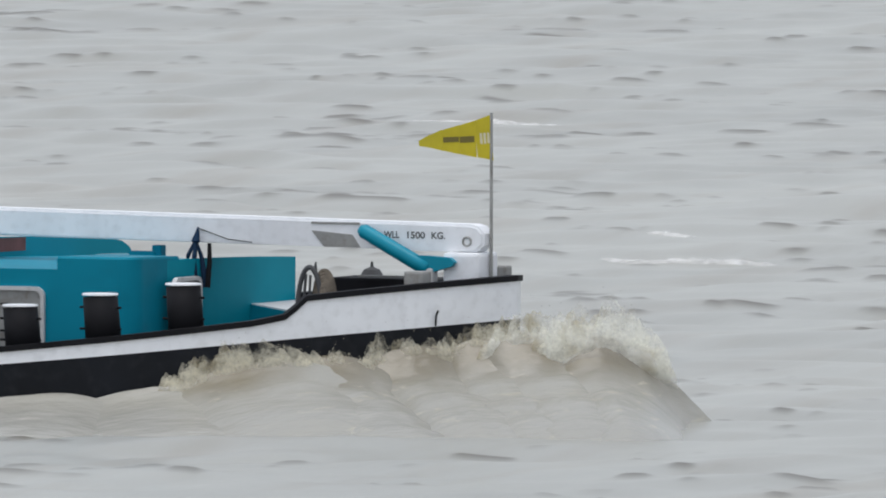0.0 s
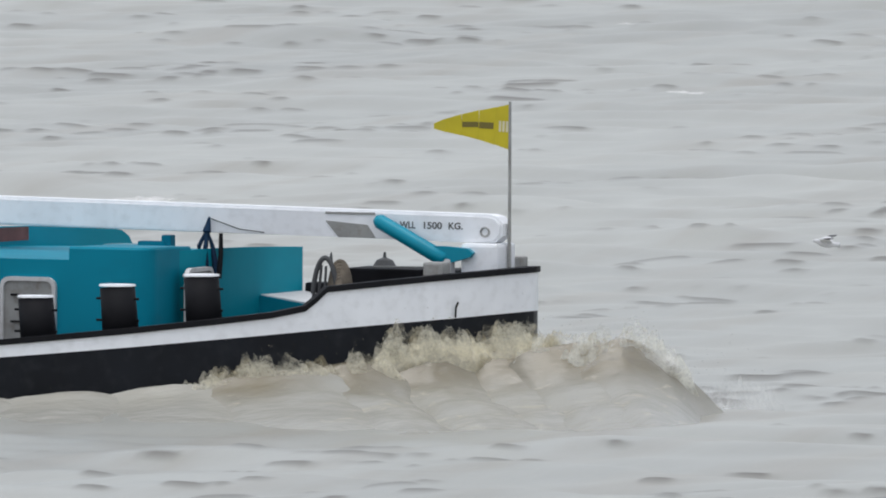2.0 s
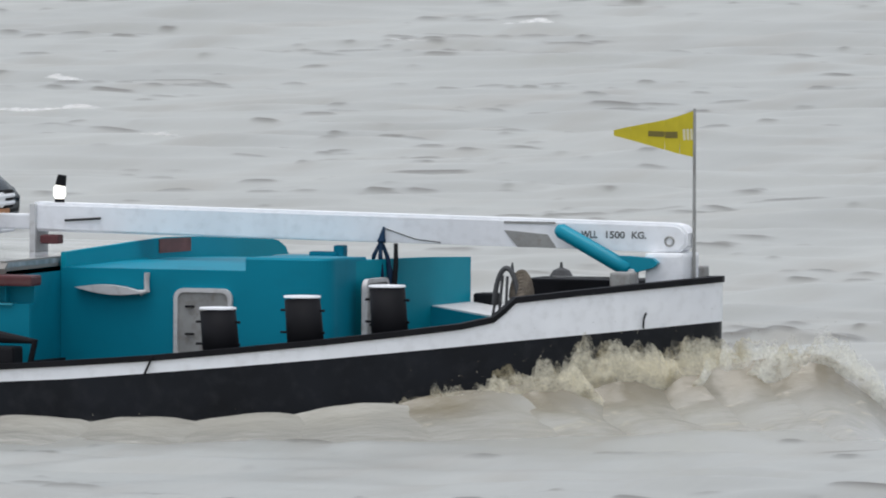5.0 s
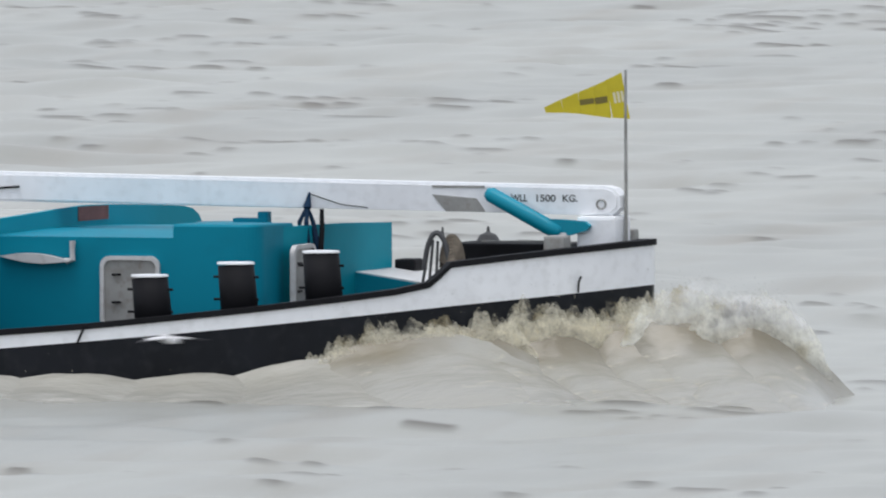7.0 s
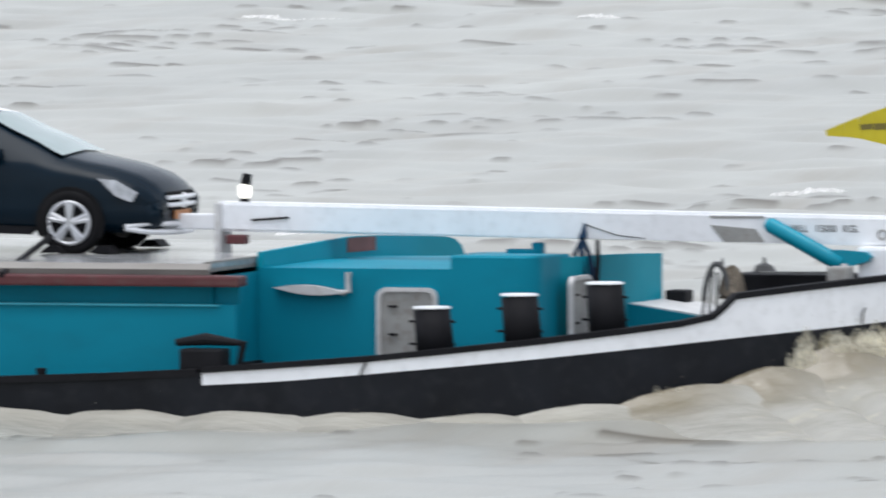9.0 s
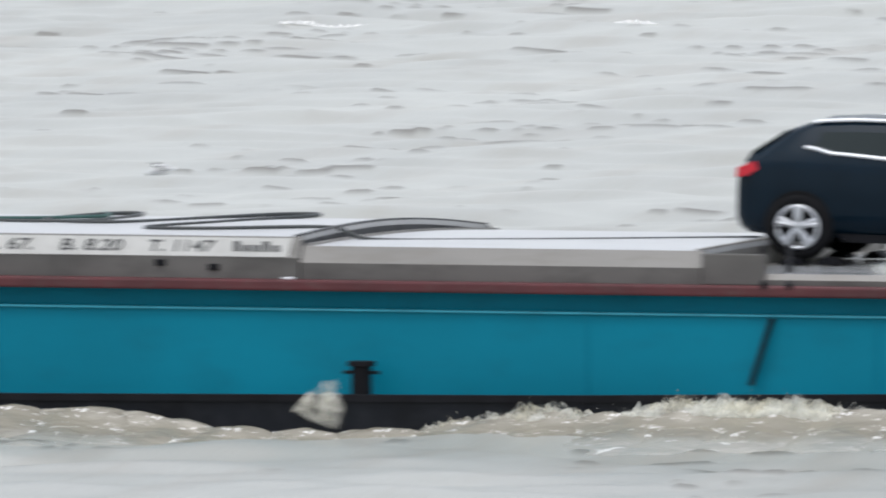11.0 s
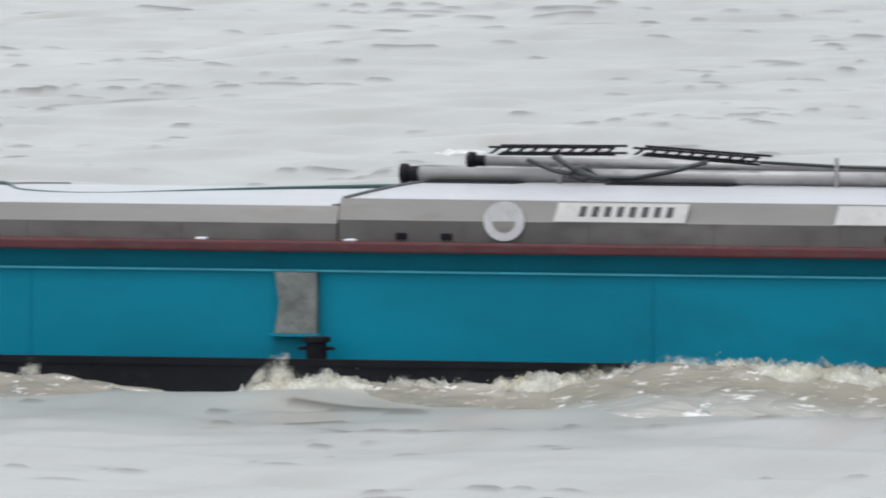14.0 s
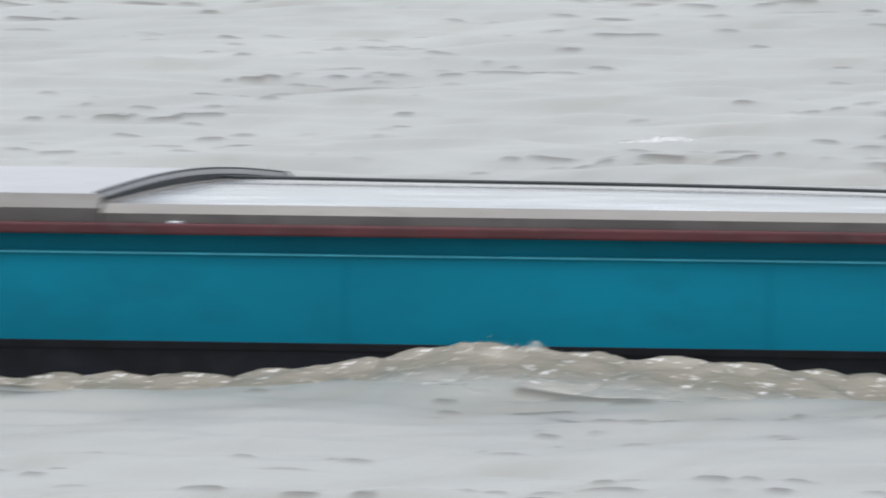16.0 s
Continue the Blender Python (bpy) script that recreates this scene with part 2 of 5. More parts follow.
def soft_box(x0, x1, y0, y1, z0, z1, r=0.02, segments=2):
    bm = bmesh.new()
    box(bm, x0, x1, y0, y1, z0, z1)
    bmesh.ops.bevel(bm, geom=bm.edges[:], offset=r, segments=segments, affect="EDGES", profile=0.6)
    return bm


def prism(bm, outline, axis, a, b):
    """An outline of (u, v) pushed from a to b along x, y or z."""
    def at(u, v, w):
        return (w, u, v) if axis == "x" else (u, w, v) if axis == "y" else (u, v, w)
    lo = [bm.verts.new(at(u, v, a)) for u, v in outline]
    hi = [bm.verts.new(at(u, v, b)) for u, v in outline]
    k = len(outline)
    for i in range(k):
        bm.faces.new((lo[i], lo[(i + 1) % k], hi[(i + 1) % k], hi[i]))
    bm.faces.new(lo[::-1])
    bm.faces.new(hi)


def tube(bm, points, r, sides=10, caps=True):
    pts = [Vector(p) for p in points]
    rings = []
    for i, p in enumerate(pts):
        d = (pts[min(i + 1, len(pts) - 1)] - pts[max(i - 1, 0)]).normalized()
        u = d.cross(Vector((0, 0, 1)))
        if u.length < 0.05:
            u = d.cross(Vector((0, 1, 0)))
        u.normalize()
        w = u.cross(d)
        rr = r[i] if isinstance(r, (list, tuple)) else r
        rings.append([bm.verts.new(p + rr * (math.cos(a) * u + math.sin(a) * w)) for a in (2 * math.pi * k / sides for k in range(sides))])
    for a, b in zip(rings, rings[1:]):
        for k in range(sides):
            bm.faces.new((a[k], a[(k + 1) % sides], b[(k + 1) % sides], b[k]))
    if caps:
        bm.faces.new(rings[0][::-1])
        bm.faces.new(rings[-1])
    return bm


def ring(bm, c, radius, r, axis="y", start=0, end=360, steps=20, sides=8, stretch=1.0):
    pts = []
    for i in range(steps + 1):
        a = radians(start + (end - start) * i / steps)
        u, v = radius * math.cos(a) * stretch, radius * math.sin(a)
        pts.append((c[0] + u, c[1], c[2] + v) if axis == "y" else (c[0], c[1] + u, c[2] + v))
    tube(bm, pts, r, sides)


def part(name, bm, mat, parent=None, label="", smooth=False):
    me = bpy.data.meshes.new(name)
    bmesh.ops.recalc_face_normals(bm, faces=bm.faces[:])
    bm.to_mesh(me)
    bm.free()
    me.materials.append(mat)
    if smooth:
        for p in me.polygons:
            p.use_smooth = True
    ob = new(name, me)
    ob.parent = parent
    if label:
        ob["label"] = label
    return ob


def thing(name, label, category, group="", kind=""):
    return tagged(new(name), label, category, group, kind)


def mesh_thing(name, bm, mat, label, category, group="", smooth=False, kind=""):
    return tagged(part(name, bm, mat, None, "", smooth), label, category, group, kind)


def lerp(x, table):
    for (a, u), (b, v) in zip(table, table[1:]):
        if x >= b:
            k = 0 if a == b else (x - a) / (b - a)
            return u + (v - u) * min(max(k, 0), 1)
    return table[-1][1]


CARRIED = []   # things that ride on the ship
FLOWING = []   # moving water: (object, rows)

# ---- ship form: x forward from the stem, y to port, z from the water ----
def half_breadth(x):
    if x > -7:
        u = min(max(-x / 7.0, 0), 1)
        return 4.1 * (1 - (1 - u) ** 2.6) ** 0.75
    if x > -60:
        return 4.1
    return 4.1 * (1 - 0.55 * ((-x - 60) / 7) ** 2.5)


SHEER = [(0.0, 1.55), (-0.58, 1.49), (-1.03, 1.44), (-1.51, 1.38), (-1.60, 1.27), (-1.70, 1.17), (-1.99, 1.10), (-2.51, 1.03), (-3.33, 0.93), (-4.19, 0.84),
         (-5.09, 0.75), (-6.02, 0.68), (-6.9, 0.62), (-9.4, 0.50), (-14, 0.42), (-20, 0.36), (-67, 0.36)]
BAND = [(0.0, 1.09), (-0.58, 1.03), (-1.4, 0.95), (-2.25, 0.86), (-3.33, 0.75), (-4.19, 0.67), (-5.09, 0.59), (-6.02, 0.51), (-6.9, 0.46)]
STATIONS = [-7 * (i / 60) ** 2 for i in range(61)] + [-1.51, -1.6, -1.7] + [-8 - 2 * i for i in range(26)] + [-60 - 0.7 * i for i in range(11)]
STATIONS = sorted(set(round(x, 4) for x in STATIONS), reverse=True)


def skin(low, high, first, last, out=0.0, thick=0.0):
    """Plating along both sides of the ship from one station to another."""
    bm = bmesh.new()
    xs = [x for x in STATIONS if last <= x <= first]
    if xs[-1] > last:
        xs.append(last)
    way = [(x, -half_breadth(x)) for x in reversed(xs)] + [(x, half_breadth(x)) for x in xs if half_breadth(x) > 0.001]
    rows = []
    for i, (x, y) in enumerate(way):
        a, b = way[max(i - 1, 0)], way[min(i + 1, len(way) - 1)]
        n = Vector((b[1] - a[1], -(b[0] - a[0]))).normalized()
        lo, hi = low(x), high(x)
        ring_pts = [(x + n.x * out, y + n.y * out, lo), (x + n.x * out, y + n.y * out, hi)]
        if thick:
            ring_pts += [(x + n.x * (out - thick), y + n.y * (out - thick), hi), (x + n.x * (out - thick), y + n.y * (out - thick), lo)]
        rows.append([bm.verts.new(p) for p in ring_pts])
    k = len(rows[0])
    for a, b in zip(rows, rows[1:]):
        for j in range(k if thick else k - 1):
            bm.faces.new((a[j], b[j], b[(j + 1) % k], a[(j + 1) % k]))
    return bm


def deck(z, first, last, inset):
    bm = bmesh.new()
    xs = [x for x in STATIONS if last <= x <= first]
    rows = [(bm.verts.new((x, -max(half_breadth(x) - inset, 0.01), z(x))), bm.verts.new((x, max(half_breadth(x) - inset, 0.01), z(x)))) for x in xs]
    for a, b in zip(rows, rows[1:]):
        bm.faces.new((a[0], b[0], b[1], a[1]))
    return bm


def band_low(x):
    return lerp(x, BAND)


def sheer(x):
    return lerp(x, SHEER)


barge = thing("cargo_barge", "teal, black and white inland cargo ship under way in rough water", "ship")
CARRIED.append(barge)
part("hull", skin(lambda x: -1.4, lambda x: (band_low(x) + 0.02) if x > -6.9 else sheer(x), 0, -67, 0.0, thick=0.06), BLACK, barge, "black-painted steel hull side")
part("sheer_band", skin(band_low, sheer, 0, -6.9, 0.006, thick=0.08), WHITE, barge, "white band along the bow")
part("bulwark_cap", skin(lambda x: sheer(x) - 0.03, lambda x: sheer(x) + 0.035, 0, -6.9, 0.03, thick=0.13), DARK, barge, "black rubbing rail on the bulwark")
part("bulwark_lining", skin(lambda x: 1.0, lambda x: sheer(x) - 0.03, -0.02, -1.6, -0.085, thick=0.012), DARK, barge, "dark inside of the bow bulwark")
part("rubbing_strake", skin(lambda x: sheer(x) - 0.06, lambda x: sheer(x) + 0.015, -6.9, -66.9, 0.04, thick=0.12), DARK, barge)
part("foredeck", deck(lambda x: 1.26, -0.02, -1.6, 0.06), DARK, barge)
part("side_deck", deck(lambda x: sheer(x) - 0.10, -1.6, -66.5, 0.05), DARK, barge, "dark side deck")
bm = bmesh.new()
box(bm, -67, -66.9, -2, 2, -1.4, 0.36)
part("transom", bm, BLACK, barge)

# hold: front wall, coaming, red rail, pale ledge
bm = bmesh.new()
box(bm, -7.04, -7.025, -3.41, 3.41, 0.2, 1.58)
part("hold_front", bm, TEAL, barge, "teal front wall of the hold")
bm = bmesh.new()
box(bm, -60.06, -60, -3.5, 3.5, 0.2, 1.50)
part("coaming", bm, TEAL, barge, "teal hold coaming")
for y0, y1 in ((-3.5, -3.42), (3.42, 3.5)):
    bm = bmesh.new()
    box(bm, -60, -8.3, y0, y1, 0.2, 1.29)
    part("coaming", bm, TEAL, barge, "teal hold coaming")
    bm = bmesh.new()
    back = 0.20 if y0 < 0 else -0.20
    box(bm, -60, -6.74, y0 + back, y1 + back, 1.285, 1.49)
    part("upper_strake", bm, TEAL, barge, "teal strake under the red rail")
    bm = bmesh.new()
    box(bm, -8.3, -6.72, y0, y1, 0.2, 1.29)
    part("coaming_end", bm, TEAL, barge)
    mid = (y0 + y1) / 2
    bm = soft_box(-60, -6.65, mid - 0.16, mid + 0.16, 1.485, 1.60, 0.025)
    part("coaming_rail", bm, RED, barge, "dark red rail on the coaming")
bm = bmesh.new()
box(bm, -60, -6.9, -3.55, -3.40, 1.275, 1.297)
part("ledge", bm, TEAL_LIGHT, barge, "pale teal edge of the coaming ledge")
for x in (-10.6, -13.8, -20.4, -24.6, -31.5, -36.2, -40.9, -45.5, -50):
    bm = bmesh.new()
    box(bm, x - 0.012, x + 0.012, -3.512, -3.5, 0.3, 1.26)
    part("weld_seam", bm, TEAL, barge)
for x in (-28.5, -47.5):
    bm = bmesh.new()
    prism(bm, [(x - 0.24, 1.27), (x + 0.22, 1.27), (x + 0.22, 0.62), (x - 0.24, 0.62), (x - 0.19, 0.95)], "y", -3.62, -3.503)
    part("coaming_bracket", bm, BARE, barge, "bare grey steel bracket")
    bm = soft_box(x - 0.3, x + 0.26, -3.66, -3.50, 0.585, 0.615, 0.008)
    part("bracket_foot", bm, TEAL, barge)
for x, zt in ((-16.2, 0.76), (-28.2, 0.60)):
    bm = bmesh.new()
    tube(bm, [(x, -3.86, 0.26), (x, -3.86, zt - 0.06), (x, -3.86, zt - 0.05), (x, -3.86, zt)], [0.11, 0.11, 0.15, 0.15], 14)
    tube(bm, [(x - 0.2, -3.86, zt - 0.12), (x + 0.2, -3.86, zt - 0.12)], 0.02, 8)
    part("side_bollard", bm, DARK, barge, "small black bollard on the side deck")
bm = bmesh.new()
box(bm, -33.8, -33.63, -4.106, -4.1, 0.13, 0.2)
box(bm, -33.8, -33.74, -4.106, -4.1, 0.06, 0.13)
box(bm, -33.6, -33.44, -4.106, -4.1, 0.17, 0.2)
part("draught_mark", bm, SIGN, barge)

bm = soft_box(-7.2, -6.72, -3.98, -3.66, 0.52, 0.84, 0.03)
winch = part("deck_winch", bm, DARK, barge, "black mooring winch on the side deck")
bm = bmesh.new()
tube(bm, [(-7.28, -3.82, 0.90), (-6.95, -3.82, 0.94), (-6.55, -3.82, 0.90)], [0.04, 0.07, 0.03], 10)
tube(bm, [(-6.6, -3.82, 0.55), (-6.52, -3.82, 0.92)], 0.035, 8)
part("winch_lever", bm, DARK, winch)
bm = bmesh.new()
tube(bm, [(-8.75, -3.95, 0.45), (-8.75, -3.95, 0.62)], [0.05, 0.06], 10)
part("side_cleat", bm, DARK, barge)

# forecastle house
def rounded_house():
    """The raised companionway: straight side, round front corner."""
    bm = bmesh.new()
    plan = [(-4.85, -0.6), (-4.85, -1.806)] + [(-4.16 + 0.26 * math.sin(radians(a)), -1.546 - 0.26 * math.cos(radians(a))) for a in range(0, 91, 10)] + [(-3.90, -0.6)]
    lo = [bm.verts.new((x, y, 0.3)) for x, y in plan]
    hi = [bm.verts.new((x, y, 1.745 - 0.02 * (y + 1.806))) for x, y in plan]
    rim = [bm.verts.new((x * 0.985 - 0.066, y * 0.97 - 0.036, 1.77 - 0.02 * (y + 1.806))) for x, y in plan]
    k = len(plan)
    for i in range(k):
        j = (i + 1) % k
        bm.faces.new((lo[i], lo[j], hi[j], hi[i]))
        bm.faces.new((hi[i], hi[j], rim[j], rim[i]))
    bm.faces.new(rim)
    return bm


def camber_wall(x0, x1, y0, y1, z0, za, zc, zb):
    bm = bmesh.new()
    out = [(y0, z0)] + [(y0 + (y1 - y0) * i / 14, za * (1 - i / 14) + zb * i / 14 + (zc - (za + zb) / 2) * math.sin(math.pi * i / 14)) for i in range(15)] + [(y1, z0)]
    prism(bm, out, "x", x0, x1)
    return bm


part("forecastle_house", camber_wall(-7.02, -4.10, -1.80, 2.05, 0.3, 1.62, 1.65, 1.60), TEAL, barge, "teal forecastle deckhouse")
part("raised_companionway", rounded_house(), TEAL, barge)
bm = bmesh.new()
front = []
for i in range(17):
    k = i / 16
    front.append((-4.04 + 0.36 * math.sin(math.pi * min(k * 1.15, 1) * 0.5), -1.76 + 3.80 * k))
outline = [(x, y) for x, y in front] + [(x - 0.07, y) for x, y in reversed(front)]
lo = [bm.verts.new((x, y, 0.3)) for x, y in outline]
hi = [bm.verts.new((x, y, 1.70 - 0.05 * (y + 1.76) / 3.80 + 0.03 * math.sin(math.pi * (y + 1.76) / 3.80))) for x, y in outline]
k = len(outline)
for i in range(k):
    bm.faces.new((lo[i], lo[(i + 1) % k], hi[(i + 1) % k], hi[i]))
bm.faces.new(hi)
part("front_screen", bm, TEAL_LIT, barge, "curved teal breakwater screen")


def slanting_wall(stations, low, ahead, thick):
    """An upright plate across the house, its plan slanting forward to port: (share of its length, height of its top)."""
    bm = bmesh.new()
    rows = []
    for k, top in stations:
        x, y = -6.97 + 0.66 * k + ahead, -1.78 + 5.1 * k
        rows.append([bm.verts.new(p) for p in ((x, y, low), (x, y, top), (x - thick, y, top), (x - thick, y, low))])
    for a, b in zip(rows, rows[1:]):
        for j in range(4):
            bm.faces.new((a[j], b[j], b[(j + 1) % 4], a[(j + 1) % 4]))
    bm.faces.new(rows[0])
    bm.faces.new(rows[-1][::-1])
    return bm


bulkhead = part("hold_bulkhead", slanting_wall([(0.0, 1.785), (0.1, 1.805), (0.21, 1.825), (0.33, 1.85), (0.45, 1.868), (0.57, 1.855), (0.69, 1.83), (0.82, 1.80), (0.91, 1.775), (0.95, 1.74), (0.98, 1.67), (1.0, 1.55)], 1.40, 0.0, 0.06), TEAL_LIT, barge, "teal bulkhead with a cambered top before the hold")
part("rusty_panel", slanting_wall([(0.41, 1.855), (0.55, 1.85)], 1.70, 0.012, 0.011), RUST, bulkhead, "rust-red panel on the bulkhead")


def door(cx, cz, w, h, axis, at, parent):
    """A round-cornered steel door in a pale frame; axis y: on the side wall, x: on the front."""
    def outline(w, h, r):
        pts = []
        for sx, sz, a0 in ((1, 1, 0), (-1, 1, 90), (-1, -1, 180), (1, -1, 270)):
            for i in range(6):
                a = radians(a0 + 18 * i)
                pts.append((cx + sx * (w / 2 - r) + r * math.cos(a), cz + sz * (h / 2 - r) + r * math.sin(a)))
        return pts
    bm = bmesh.new()
    o, n = outline(w, h, 0.11), outline(w - 0.09, h - 0.09, 0.08)
    depth = -0.035
    def at3(p, d):
        return (p[0], at + d, p[1]) if axis == "y" else (at - d, p[0], p[1])
    vo = [bm.verts.new(at3(p, depth)) for p in o]
    vn = [bm.verts.new(at3(p, depth)) for p in n]
    vo2 = [bm.verts.new(at3(p, 0.02)) for p in o]
    vn2 = [bm.verts.new(at3(p, 0.02)) for p in n]
    for i in range(len(o)):
        j = (i + 1) % len(o)
        bm.faces.new((vo[i], vo[j], vn[j], vn[i]))
        bm.faces.new((vo[i], vo2[i], vo2[j], vo[j]))
        bm.faces.new((vn[i], vn[j], vn2[j], vn2[i]))
    frame_ob = part("door_frame", bm, PALE, parent, "pale rounded door frame")
    bm = bmesh.new()
    bm.faces.new([bm.verts.new(at3(p, -0.008)) for p in n])
    part("door_leaf", bm, GREY, frame_ob, "closed grey steel door")
    for dz in (0.2, -0.1):
        bm = bmesh.new()
        q = (cx - w * 0.3, cz + dz)
        tube(bm, [at3(q, -0.03), at3((q[0] + 0.1, q[1]), -0.03)], 0.014, 6)
        part("door_handle", bm, DARK, frame_ob)


door(-5.34, 1.02, 0.68, 0.80, "y", -1.806, barge)
door(-0.75, 1.12, 0.72, 0.80, "x", -3.74, barge)
bm = bmesh.new()
prism(bm, [(-6.82 + 0.82 * i / 10, 1.41 - 0.05 * i / 10 + 0.055 * math.sin(math.pi * i / 10)) for i in range(11)] + [(-6.82 + 0.82 * i / 10, 1.41 - 0.05 * i / 10 - 0.05 * math.sin(math.pi * i / 10)) for i in range(9, 0, -1)], "y", -1.91, -1.81)
part("wall_locker", bm, PALE, barge, "pale lens-shaped locker on the house side")
bm = bmesh.new()
tube(bm, [(-6.06, -1.87, 1.36), (-5.98, -1.87, 1.38), (-5.98, -1.87, 1.58)], 0.035, 8)
part("vent_pipe", bm, PALE, barge)
bm = bmesh.new()
tube(bm, [(-4.95, 0.1, 1.62), (-4.95, 0.1, 1.70), (-4.95, 0.1, 1.72)], [0.34, 0.34, 0.28], 24)
# the highlight on the dome is put into its paler teal
part("roof_hatch", bm, TEAL_LIGHT, barge, "round teal roof hatch")
bm = soft_box(-4.50, -4.38, -0.06, 0.08, 1.60, 1.84, 0.02)
part("roof_vent", bm, TEAL, barge)
bm = soft_box(-4.78, -4.45, -0.08, 0.06, 1.70, 1.77, 0.02)
part("vent_arm", bm, TEAL, barge)
bm = bmesh.new()
prism(bm, [(-3.70, 1.16), (-3.70, 1.12), (-2.75, 0.98), (-2.75, 1.02)], "y", 0.9, 2.4)
part("sloping_plate", bm, PALE, barge, "pale sloping deck plate")
bm = bmesh.new()
prism(bm, [(-3.70, 1.15), (-3.70, 0.8), (-2.72, 0.8), (-2.75, 1.0)], "y", 0.86, 0.895)
part("plate_side", bm, TEAL, barge)
bm = soft_box(-3.66, -3.42, 2.05, 2.35, 0.95, 1.25, 0.03)
part("deck_box", bm, DARK, barge)

# bollards beside the house
for x, y, z0, z1, lean in ((-2.835, -2.75, 0.90, 1.54, 0.045), (-3.625, -3.26, 0.82, 1.43, 0.05), (-4.57, -3.36, 0.72, 1.29, 0.05)):
    bm = bmesh.new()
    tube(bm, [(x + lean, y, z0), (x, y, z1 - 0.025)], [0.205, 0.195], 24)
    b = part("mooring_bollard", bm, DARK, barge, "thick black mooring bollard with white cap", True)
    bm = bmesh.new()
    tube(bm, [(x, y, z1 - 0.02), (x, y, z1)], [0.205, 0.2], 24)
    part("cap", bm, WHITE, b, "white cap")
    bm = bmesh.new()
    for dz in (0.16, 0.40):
        tube(bm, [(x - 0.25, y, z1 - dz), (x + 0.26, y, z1 - dz)], 0.014, 8)
    part("cross_bar", bm, DARK, b)

# foredeck gear
bm = bmesh.new()
for i in range(9):
    ring(bm, (-2.06 + 0.008 * i, -0.66 - 0.02 * i, 1.28), 0.34 - 0.036 * i, 0.03, "y", 0, 180, 16, 6, 0.36)
part("rope_coil", bm, ROPE, barge, "weathered mooring rope hung on a hoop")
bm = bmesh.new()
ring(bm, (-2.20, -0.76, 1.12), 0.54, 0.030, "y", 15, 165, 18, 8, 0.28)
for dx in (-0.13, -0.04, 0.05):
    tube(bm, [(-2.27 + dx, -0.76, 0.9), (-2.22 + dx * 0.6, -0.76, 1.62 - abs(dx))], 0.016, 6)
tube(bm, [(-2.17, -0.68, 1.60), (-2.16, -0.68, 1.72)], [0.03, 0.008], 6)
part("rope_hoop", bm, ARCH, barge, "grey hoop for mooring ropes")
bm = bmesh.new()
tube(bm, [(-2.14, 0.78, 1.2), (-2.14, 0.78, 1.5), (-2.14, 0.78, 1.58), (-2.14, 0.78, 1.61), (-2.14, 0.78, 1.67)], [0.14, 0.14, 0.09, 0.02, 0.012], 14)
part("windlass_head", bm, ARCH, barge, "dark domed windlass head")
bm = soft_box(-2.34, -0.98, 0.05, 0.75, 1.1, 1.515, 0.03)
part("windlass_bed", bm, DARK, barge, "low dark windlass bed on the foredeck")
bm = bmesh.new()
tube(bm, [(-1.95, 0.0, 1.54), (-1.2, 0.0, 1.545)], 0.012, 6)
part("windlass_rail", bm, GREY, barge)
for x, y, w in ((-0.74, -1.02, 0.12), (-0.56, 0.86, 0.09)):
    bm = soft_box(x - w, x + w, y - w, y + w, 1.25, 1.655, 0.025)
    part("deck_bollard", bm, GREY, barge, "short grey bow bollard")
bm = bmesh.new()
tube(bm, [(-0.98, 0.9, 1.26), (-0.98, 0.9, 1.62), (-0.92, 0.9, 1.64), (-0.88, 0.9, 1.60), (-0.88, 0.9, 1.26)], 0.012, 6)
part("eye_bar", bm, GREY, barge)
bm = bmesh.new()
tube(bm, [(-0.47, -1.12, 1.05), (-0.46, -1.13, 1.16), (-0.43, -1.14, 1.22)], 0.012, 6)
part("hull_hook", bm, DARK, barge)
bm = bmesh.new()
tube(bm, [(-5.06, -4.04, 0.78), (-5.16, -4.03, 0.58)], 0.012, 6)
part("band_rope", bm, DARK, barge)

# deck crane folded aft
bm = bmesh.new()
prism(bm, [(-8.0, 2.255), (-8.0, 1.935), (-2.40, 1.87), (-0.75, 1.84), (-0.42, 1.84), (-0.33, 1.92), (-0.33, 2.05), (-0.40, 2.13), (-0.50, 2.155)], "y", -0.15, 0.15)
bmesh.ops.bevel(bm, geom=[e for e in bm.edges if abs(e.verts[0].co.y - e.verts[1].co.y) < 0.01], offset=0.03, segments=2, affect="EDGES")
boom = part("crane_boom", bm, WHITE, barge, "long white box-section crane boom folded aft")
bm = bmesh.new()
prism(bm, [(-2.46, 2.05), (-1.95, 2.01), (-1.85, 1.87), (-2.30, 1.865)], "y", -0.158, -0.153)
part("sleeve_recess", bm, GREY, boom, "bare grey end of the outer boom sleeve")
bm = bmesh.new()
box(bm, -2.46, -1.86, -0.16, -0.153, 2.125, 2.15)
part("sleeve_edge", bm, GREY, boom)
bm = soft_box(-10.2, -8.0, -0.08, 0.08, 1.95, 2.12, 0.02)
part("jib_extension", bm, WHITE, boom)
bm = soft_box(-8.03, -7.96, -0.2, 0.2, 1.6, 2.24, 0.01)
part("boom_rest", bm, PALE, barge)
bm = soft_box(-7.9, -7.68, -0.22, -0.05, 1.80, 1.90, 0.02)
part("boom_lashing", bm, RED, barge, "red lashing block")
bm = bmesh.new()
tube(bm, [(-7.2, -0.17, 2.09), (-7.62, -0.17, 2.06)], 0.014, 6)
part("boom_handle", bm, DARK, boom)
bm = bmesh.new()
ring(bm, (-0.53, -0.155, 1.96), 0.05, 0.012, "y", 0, 360, 14, 6)
